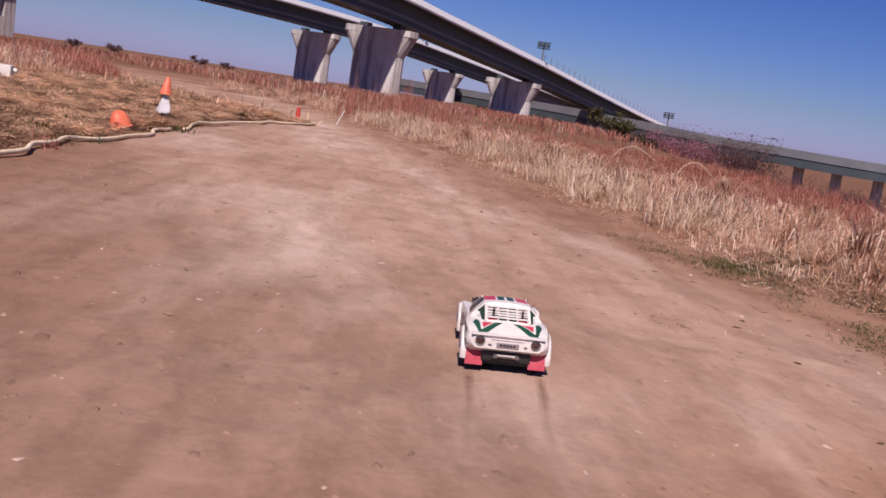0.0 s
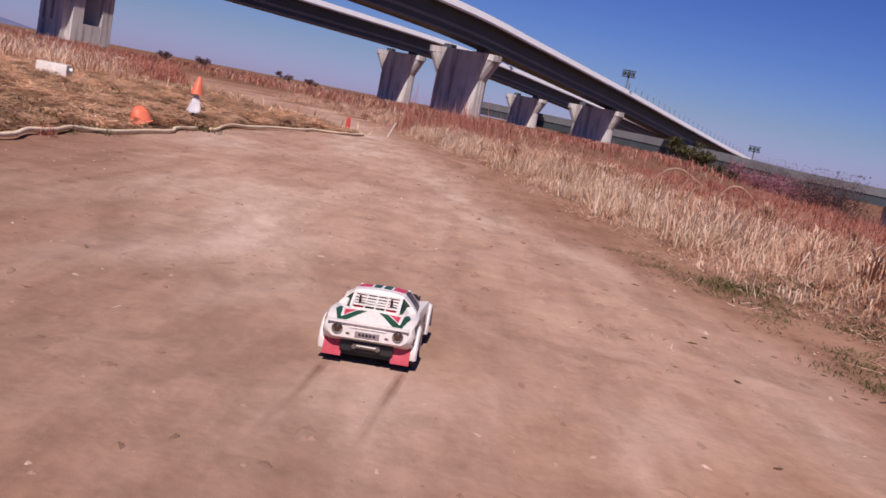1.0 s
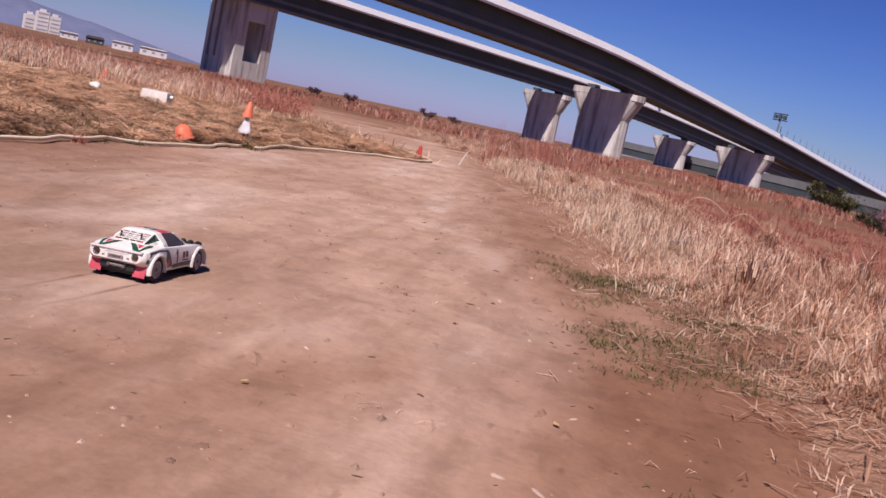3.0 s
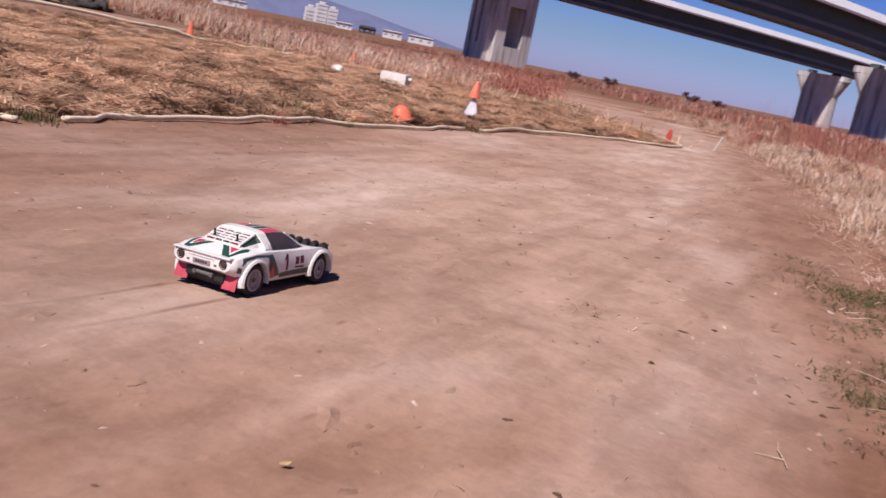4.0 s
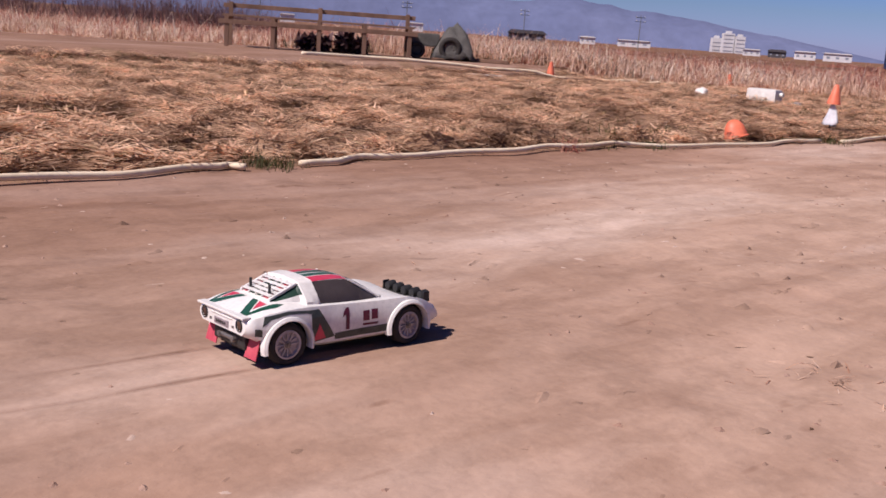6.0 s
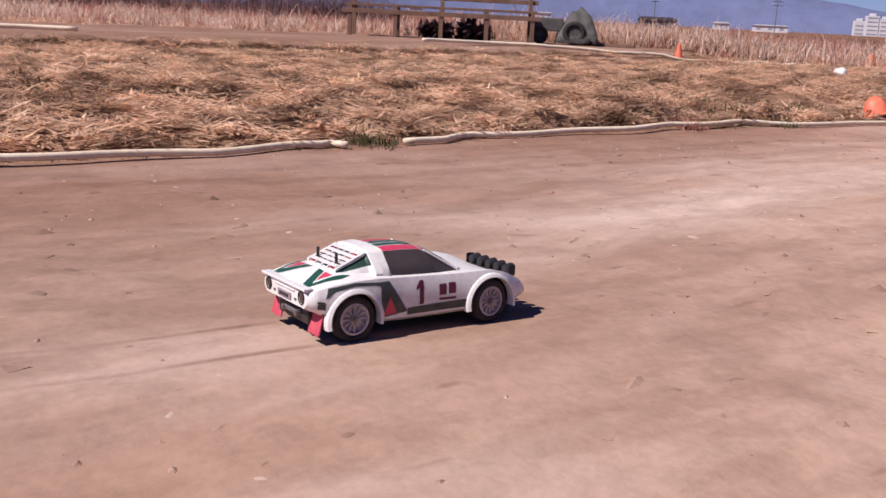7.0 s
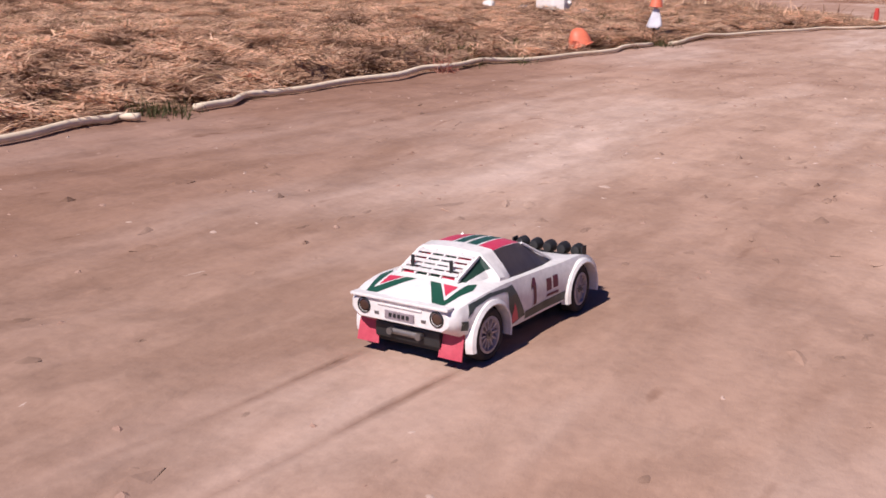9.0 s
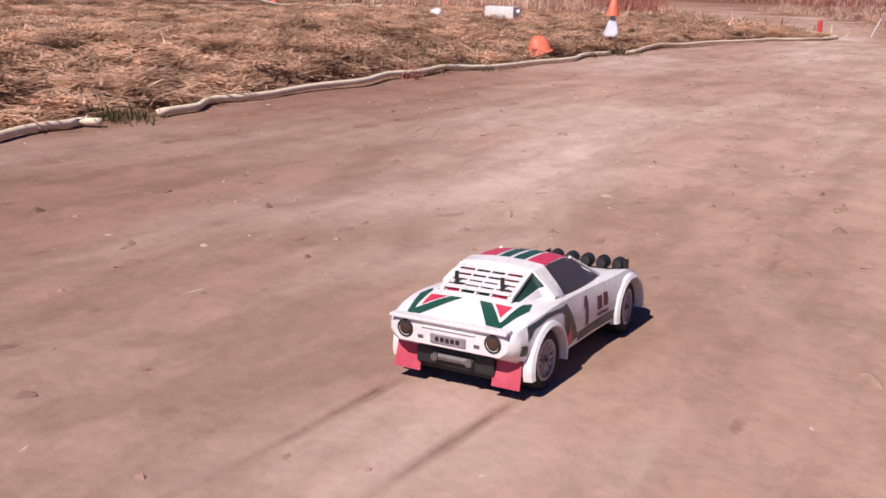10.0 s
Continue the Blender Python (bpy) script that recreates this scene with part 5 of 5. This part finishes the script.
tuft(-4.07, 4.03, 120, 0.06, 0.04, 0.1, LEAF, "green grass tuft at the hose joint", 10)


def verge(lo, hi):
    return lambda a, b: (lambda r: (r > lo) & (r < hi))(side(a, b, REED_XY))


# straw litter where the dirt meets the verge
x, y, az, tone = clumps(80000, 6, -9, 6, -5, 13, lambda a, b: (lambda r: (r > -0.45) & (r < 1.1) & (RS.uniform(0, 1, len(a)) < np.clip((r + 0.45) / 0.6, 0.02, 1) ** 2.5) & (field(a, b, 1.7, 55) > 0.34))(side(a, b, REED_XY)), 0.05)
n = len(x)
blades("straw_litter", x, y, terrain(x, y) + RS.uniform(0.001, 0.02, n), RS.uniform(0.05, 0.16, n), RS.uniform(0.003, 0.006, n), RS.uniform(1.3, 1.57, n), 0.1, az + RS.normal(0, 1.0, n), STRAW, "bleached straw litter at the edge of the dirt")
# arching straw tufts along the verge: each a fountain of stalks that fall outwards
def fountains(name, count, per, lo_r, hi_r, thick, lo, hi, material, label, seed, fall=(0.6, 1.9), wide=(0.003, 0.007), fill=0.36):
    x, y, az, tone = clumps(count, per, -14, 7, -6, 18, lambda a, b: (lambda r: (r > lo_r + 0.5 * field(a, b, 1.3, seed)) & (r < hi_r) & (field(a, b, 1.4, seed + 1) + RS.uniform(-0.15, 0.15, len(a)) > fill))(side(a, b, REED_XY)), 0.001)
    n = len(x)
    out = np.abs(RS.normal(0, thick, n))
    az = RS.uniform(0, 6.28, n)
    x, y = x + np.cos(az) * out, y + np.sin(az) * out
    grow = np.clip(side(x, y, REED_XY) / 0.5, 0.35, 1)
    return blades(name, x, y, terrain(x, y), RS.uniform(lo, hi, n) * grow * (0.3 + 1.0 * tone), RS.uniform(*wide, n), np.clip(out / thick * 0.45 + RS.normal(0, 0.15, n), 0, 1.3), RS.uniform(*fall, n), az + RS.normal(0, 0.4, n), material, label)


fountains("straw_tufts", 7200, 190, 0.08, 1.7, 0.11, 0.15, 0.36, STRAW, "bleached arching straw tufts along the track", 51, (0.9, 2.2), (0.005, 0.011), 0.51)
fountains("dead_weeds", 14000, 30, 0.7, 2.8, 0.10, 0.07, 0.2, RUST, "rust-red weeds standing between the straw", 65, (0.1, 1.4), (0.003, 0.007), 0.5)
fountains("fallen_straw", 19000, 24, -0.28, 1.6, 0.16, 0.12, 0.3, STRAW, "fallen straw lying over the edge of the track", 57, (0.9, 1.5), (0.003, 0.006), 0.4)
# rust-red dead weeds behind the straw
fountains("dead_weeds", 8000, 34, 0.9, 7.5, 0.12, 0.08, 0.24, RUST, "rust-red dead weeds behind the straw", 61, (0.1, 1.4), (0.003, 0.008), 0.42)
x, y, az, tone = clumps(9000, 6, -75, 45, -5, 130, lambda a, b: (lambda r: (r > 5) & (r < 85) & (field(a, b, 0.12, 71) > 0.3))(side(a, b, REED_XY)), 0.3)
n = len(x)
near = np.clip(np.hypot(x, y) / 38, 0.3, 1)
blades("far_weeds", x, y, terrain(x, y), RS.uniform(0.2, 0.55, n) * (0.3 + 0.8 * tone) * near, RS.uniform(0.02, 0.06, n) * near, RS.uniform(0.0, 0.6, n), 0.4, RS.uniform(0, 6.28, n), RUST, "dead red-brown weeds over the river field")
x, y, az, tone = clumps(5000, 6, -60, 45, 0, 90, lambda a, b: (lambda r: (r > 3) & (r < 60) & (field(a, b, 0.2, 81) > 0.62))(side(a, b, REED_XY)), 0.25)
n = len(x)
near = np.clip(np.hypot(x, y) / 38, 0.3, 1)
blades("far_straw", x, y, terrain(x, y), RS.uniform(0.3, 0.7, n) * near, RS.uniform(0.012, 0.03, n) * near, RS.uniform(0.0, 0.7, n), 0.6, RS.uniform(0, 6.28, n), STRAW, "pale straw patches over the river field")
# pale straw bent over the edge of the track towards the bend
x, y, az, tone = clumps(2600, 90, -8, 0, 3.6, 11.5, lambda a, b: (lambda r: (r > 0.05) & (r < 0.75) & (field(a, b, 1.2, 141) + RS.uniform(-0.1, 0.1, len(a)) > 0.46))(side(a, b, REED_XY)), 0.07)
n = len(x)
blades("bleached_straw", x, y, terrain(x, y), RS.uniform(0.12, 0.34, n) * (0.4 + 0.8 * tone), RS.uniform(0.004, 0.009, n), RS.uniform(0.1, 1.0, n), RS.uniform(0.7, 1.8, n), RS.uniform(0, 6.28, n), BLEACHED, "bleached pale straw bent over the edge of the track")
# a tall red stand by the bend
x, y, az, tone = clumps(300, 16, -8.6, -4.6, 11.2, 14.6, lambda a, b: np.hypot(a + 6.6, b - 12.9) < 1.0, 0.06)
n = len(x)
blades("tall_weeds", x, y, terrain(x, y), RS.uniform(0.35, 0.85, n) * (0.4 + 0.7 * tone), RS.uniform(0.005, 0.011, n), RS.uniform(0.0, 0.25, n), RS.uniform(0, 0.4, n), RS.uniform(0, 6.28, n), RUST, "tall stand of red-brown weeds by the bend")
# weeds at the back of the infield
for nm, m, c, seed, lo, hi, lab in (("back_straw", STRAW, 6500, 3, 0.12, 0.30, "straw weeds along the back of the course"), ("back_weeds", RUST, 7000, 4, 0.10, 0.30, "rust weeds along the back of the course")):
    x, y, az, tone = clumps(c, 6, -90, -12, -35, 75, lambda a, b: (lambda h, d: (h < -10.4) & (d > 14.0) & (d < 95) & (RS.uniform(0, 1, len(a)) < 24 / d) & (field(a, b, 0.3, 91 + seed) > 0.42))(side(a, b, HOSE_XY), np.hypot(a, b)), 0.25)
    n = len(x)
    blades(nm, x, y, terrain(x, y), RS.uniform(lo, hi, n) * (0.5 + 0.7 * tone), RS.uniform(0.008, 0.022, n), RS.uniform(0.0, 0.6, n), RS.uniform(0, 0.8, n), RS.uniform(0, 6.28, n), m, lab)
# thick brush that closes the back of the course
def brush(name, material, count, b0, b1, r0, r1, lo, hi, wide, seed, label, near=0.0):
    r = np.random.RandomState(seed)
    bb, rr = np.radians(r.uniform(b0, b1, count)), r0 + (r1 - r0) * r.uniform(0, 1, count) ** 1.3
    cx, cy = -np.sin(bb) * rr, np.cos(bb) * rr
    ok = field(cx, cy, 0.45, seed) > 0.30
    cx, cy = cx[ok], cy[ok]
    per = 40
    tone = np.repeat(0.2 + 1.1 * field(cx, cy, 0.3, seed + 3) * r.uniform(0.55, 1.25, len(cx)), per)
    x = np.repeat(cx, per) + r.normal(0, 0.16 * (1 + hi * 0.5), len(tone))
    y = np.repeat(cy, per) + r.normal(0, 0.16 * (1 + hi * 0.5), len(tone))
    n = len(x)
    return blades(name, x, y, terrain(x, y), r.uniform(lo, hi, n) * tone * 1.15, r.uniform(wide * 0.3, wide * 0.75, n), r.uniform(0.1, 1.2, n), r.uniform(0.2, 1.5, n), r.uniform(0, 6.28, n), material, label)


brush("back_brush", RUST, 900, 44, 60, 17, 36, 0.15, 0.5, 0.02, 151, "low rust-red weeds closing the back of the course")
brush("back_brush", RUST, 1200, 58, 122, 14.6, 32, 0.22, 0.72, 0.020, 141, "thick rust-red brush closing the back of the course")
brush("back_brush", STRAW, 2600, 48, 122, 14.3, 30, 0.18, 0.55, 0.018, 142, "bleached straw brush mixed through the red weeds")
brush("back_brush", BLEACHED, 900, 50, 110, 15.0, 21, 0.25, 0.62, 0.034, 152, "pale tan bushes of dry weed behind the far lane")
brush("back_brush", RUST, 260, 50, 104, 14.6, 16.5, 0.10, 0.24, 0.030, 153, "low brown undergrowth at the foot of the bushes")
brush("back_brush", TWIG, 260, 84, 112, 27, 31, 1.0, 2.0, 0.03, 143, "dark bare thicket behind the weeds")
brush("back_brush", SHRUB, 120, 60, 84, 14.4, 20, 0.18, 0.4, 0.03, 144, "low dark green brambles among the weeds")
brush("river_brush", TWIG, 1500, -30, 13, 108, 175, 2.6, 5.6, 0.16, 145, "bare brown riverside thicket")
brush("river_brush", SHRUB, 900, -30, 13, 104, 165, 2.0, 4.4, 0.16, 146, "dark green riverside thicket")
# low green along the verge
x, y, az, tone = clumps(5200, 30, -1, 4.5, -3, 4, lambda a, b: (lambda r: (r > -0.45) & (r < 0.75) & (field(a, b, 1.1, 101) > 0.57))(side(a, b, REED_XY)), 0.05)
n = len(x)
blades("verge_grass", x, y, terrain(x, y), RS.uniform(0.015, 0.045, n), RS.uniform(0.0015, 0.0035, n), RS.uniform(0.6, 1.4, n), 0.4, RS.uniform(0, 6.28, n), GREEN, "low green grass creeping onto the dirt")
# flattened green patches beside the verge
x, y, az, tone = clumps(2600, 9, -0.4, 1.6, 0.9, 4.0, lambda a, b: (field(a, b, 3.2, 131) > 0.50) & (np.hypot((a - 0.62) / 0.75, (b - 2.35) / 1.3) + RS.normal(0, 0.2, len(a)) < 0.9) & (side(a, b, REED_XY) > -0.34 + RS.normal(0, 0.08, len(a))), 0.035)
n = len(x)
blades("verge_grass", x, y, terrain(x, y), RS.uniform(0.015, 0.05, n), RS.uniform(0.002, 0.004, n), RS.uniform(0.8, 1.5, n), 0.4, az + RS.normal(0, 0.8, n), GREEN, "trodden green grass patch beside the track")
# loose straws on the dirt
n = 130
x, y = RS.uniform(-4, 4, n), RS.uniform(-2.5, 7, n)
ok = (side(x, y, HOSE_XY) > 0.1) & (side(x, y, REED_XY) < -0.1) & (np.hypot(x, y) > 0.4)
x, y = x[ok], y[ok]
n = len(x)
blades("loose_straws", x, y, terrain(x, y) + 0.002, RS.uniform(0.015, 0.045, n), RS.uniform(0.0015, 0.003, n), RS.uniform(1.52, 1.57, n), 0.03, RS.uniform(0, 6.28, n), STRAW, "loose straws scattered on the dirt")

# ---- clods, pebbles and twigs on the dirt ----
SCUFF = surface("pale_dust", (0.46, 0.32, 0.25), (0.60, 0.45, 0.37), 20, 120, 0.95, relief=0.001, spec=0.1)
CLOD = surface("dry_clod", (0.24, 0.13, 0.09), (0.46, 0.31, 0.24), 20, 120, 0.95, relief=0.002, spec=0.1)


def scatter(name, count, lo, hi, material, label, flat=0.6, seed=1, long=1.0, along=False, edge=None, smooth=False, power=3):
    r = np.random.RandomState(seed)
    x, y = r.uniform(-4.2, 4, count), r.uniform(-2.6, 7, count)
    ok = (side(x, y, HOSE_XY) > 0.05) & (side(x, y, REED_XY) < (0.1 if edge is None else 0.4)) & (np.hypot(x, y) > 0.36)
    if edge is not None:
        ok &= r.uniform(0, 1, count) < np.clip((side(x, y, REED_XY) + edge) / edge, 0, 1) ** 1.5
    x, y = x[ok], y[ok]
    z = terrain(x, y)
    n = len(x)
    size = lo + (hi - lo) * r.uniform(0, 1, n) ** power
    shape = np.array([(1, 0, 0), (0.4, 0.8, 0.1), (-0.5, 0.7, 0), (-1, 0, 0.1), (-0.4, -0.8, 0), (0.6, -0.7, 0.1), (0.2, 0.1, 1.0), (-0.3, -0.1, 0.8)])
    fac = [(0, 1, 6), (1, 2, 6), (2, 7, 6), (2, 3, 7), (3, 4, 7), (4, 6, 7), (4, 5, 6), (5, 0, 6)]
    co = np.repeat(shape[None], n, 0) * (1 + r.uniform(-0.3, 0.3, (n, 8, 3)))
    co[..., 0] *= long
    a = r.normal(radians(118), 0.3, n) if along else r.uniform(0, 6.28, n)
    c, s = np.cos(a)[:, None], np.sin(a)[:, None]
    px, py = co[..., 0] * c - co[..., 1] * s, co[..., 0] * s + co[..., 1] * c
    co = np.stack([px, py, co[..., 2] * flat], 2) * (size * 0.5)[:, None, None] + np.stack([x, y, z - 0.001], 1)[:, None]
    faces = (np.array(fac)[None] + (np.arange(n) * 8)[:, None, None]).reshape(-1, 3)
    ob = part(name, (co.reshape(-1, 3).tolist(), [], faces.tolist()), material, smooth=smooth)
    return tagged(ob, label, "debris", kind="stuff")


scatter("clods", 6500, 0.003, 0.02, CLOD, "small dry clods scattered on the dirt", 0.55, 1)
scatter("dark_clods", 520, 0.006, 0.03, LOOSE, "dark crumbs of soil and bark on the dirt", 0.2, 2, 2.2, True)
scatter("scuffs", 900, 0.012, 0.05, DIRT, "low scuffed ridges in the packed dirt", 0.3, 7, 2.6, True)
scatter("scuffs", 420, 0.010, 0.036, LOOSE, "darker scuffs torn in the packed dirt", 0.07, 8, 3.6, True)
scatter("pale_scuffs", 260, 0.006, 0.03, SCUFF, "pale dusty scuffs on the packed dirt", 0.22, 13, 3.0, True)
scatter("lumps", 900, 0.015, 0.05, DIRT, "low rounded lumps pressed into the dirt", 0.26, 31, 1.5, True, smooth=True)
scatter("lumps", 900, 0.010, 0.042, LOOSE, "crumbled darker lumps of soil on the dirt", 0.5, 32, 1.5, True, smooth=True)
scatter("torn_scuffs", 520, 0.008, 0.027, TORN, "broken brown crumbs torn out of the packed dirt", 0.75, 41, 1.5, True, power=1.8)
scatter("torn_scuffs", 300, 0.007, 0.021, SCUFF, "pale crumbled edges beside the scuffs", 0.75, 42, 1.4, True, power=1.6)
scatter("pale_flakes", 340, 0.008, 0.026, SCUFF, "pale dry crumbs of mud lying on the dirt", 0.4, 33, 1.5, smooth=True)
scatter("pale_clods", 160, 0.005, 0.018, SCUFF, "pale chips of stone on the dirt", 0.4, 3, 1.4)


# ---- bent canes over the verge ----
CANE = surface("dry_cane", (0.50, 0.36, 0.24), (0.70, 0.56, 0.40), 8, 60, 0.7)


def bent_cane(x0, y0, x1, y1, high):
    """One dry cane that springs up and bows over."""
    z0, z1 = ground_z(x0, y0), ground_z(x1, y1)
    path = spline([(x0, y0, z0 - 0.02), (x0 * 0.8 + x1 * 0.2, y0 * 0.8 + y1 * 0.2, z0 + high * 0.8), (x0 * 0.45 + x1 * 0.55, y0 * 0.45 + y1 * 0.55, (z0 + z1) / 2 + high), (x1, y1, z1 + high * 0.55)], 6)
    ob = sweep("bent_cane", path, [(0.004 * math.cos(k * math.pi / 3), 0.004 * math.sin(k * math.pi / 3)) for k in range(6)], CANE, None)
    return tagged(ob, "pale dry cane bowed over above the straw", "cane", "bent canes in the verge")


bent_cane(-1.75, 7.4, -1.3, 7.7, 0.32), bent_cane(-0.95, 6.6, -0.6, 6.8, 0.30)


# ---- scraps along the edge of the verge ----
SCRAP = surface("dark_leaf_scrap", (0.05, 0.03, 0.02), (0.16, 0.09, 0.055), 25, 120, 0.9, relief=0.001, spec=0.1)
YELLOW = surface("dry_yellow_leaf", (0.48, 0.33, 0.15), (0.66, 0.49, 0.27), 25, 120, 0.8, spec=0.2)
scatter("leaf_scraps", 6500, 0.005, 0.026, SCRAP, "dark scraps of dead leaf and soil near the weeds", 0.3, 21, 1.7, False, 1.7)
scatter("leaf_scraps", 700, 0.006, 0.022, SCUFF, "pale chips and chaff near the weeds", 0.25, 22, 1.8, False, 1.0)


def dry_leaf(x, y, turn, size, curl):
    """A curled dry leaf with its midrib."""
    bm = bmesh.new()
    rows = []
    for k in range(7):
        u = k / 6
        w = size * 0.28 * math.sin(math.pi * (0.06 + 0.94 * u)) ** 0.8 + 0.0004
        z = 0.004 + curl * (u - 0.4) ** 2
        rows.append([bm.verts.new((size * (u - 0.5), s * w, z + abs(s) * w * 0.45)) for s in (-1, 0, 1)])
    for a, b in zip(rows[:-1], rows[1:]):
        for j in range(2):
            bm.faces.new((a[j], a[j + 1], b[j + 1], b[j]))
    ob = part("dry_leaf", bm, YELLOW, smooth=True)
    ob.modifiers.new("thick", "SOLIDIFY").thickness = 0.0006
    ob.location, ob.rotation_euler = (x, y, ground_z(x, y) + 0.001), (0, 0, radians(turn))
    return tagged(ob, "curled dry yellow leaf lying on the dirt", "leaf", "dry leaves on the dirt")


for x, y, turn, size in ((0.86, -0.41, 75, 0.018), (1.3, 0.1, 160, 0.02)):
    dry_leaf(x, y, turn, size, 0.012)


def forked_twig(x, y, turn):
    bm = bmesh.new()
    for a, b, r0, r1 in (((0.0, 0.0), (0.06, 0.03), 0.002, 0.0018), ((0.06, 0.03), (0.13, 0.045), 0.0018, 0.001), ((0.0, 0.0), (-0.03, 0.07), 0.0018, 0.001), ((0.0, 0.0), (-0.055, -0.02), 0.0018, 0.0012)):
        tube(bm, (a[0], a[1], 0.005), (b[0], b[1], 0.006), r0, r1, 7)
    bmesh.ops.scale(bm, vec=(0.7, 0.7, 0.7), verts=bm.verts)
    ob = part("forked_twig", bm, CANE)
    ob.location, ob.rotation_euler = (x, y, ground_z(x, y)), (0, 0, radians(turn))
    return tagged(ob, "pale forked twig lying on the dirt", "twig")


forked_twig(1.06, 0.5, 110)
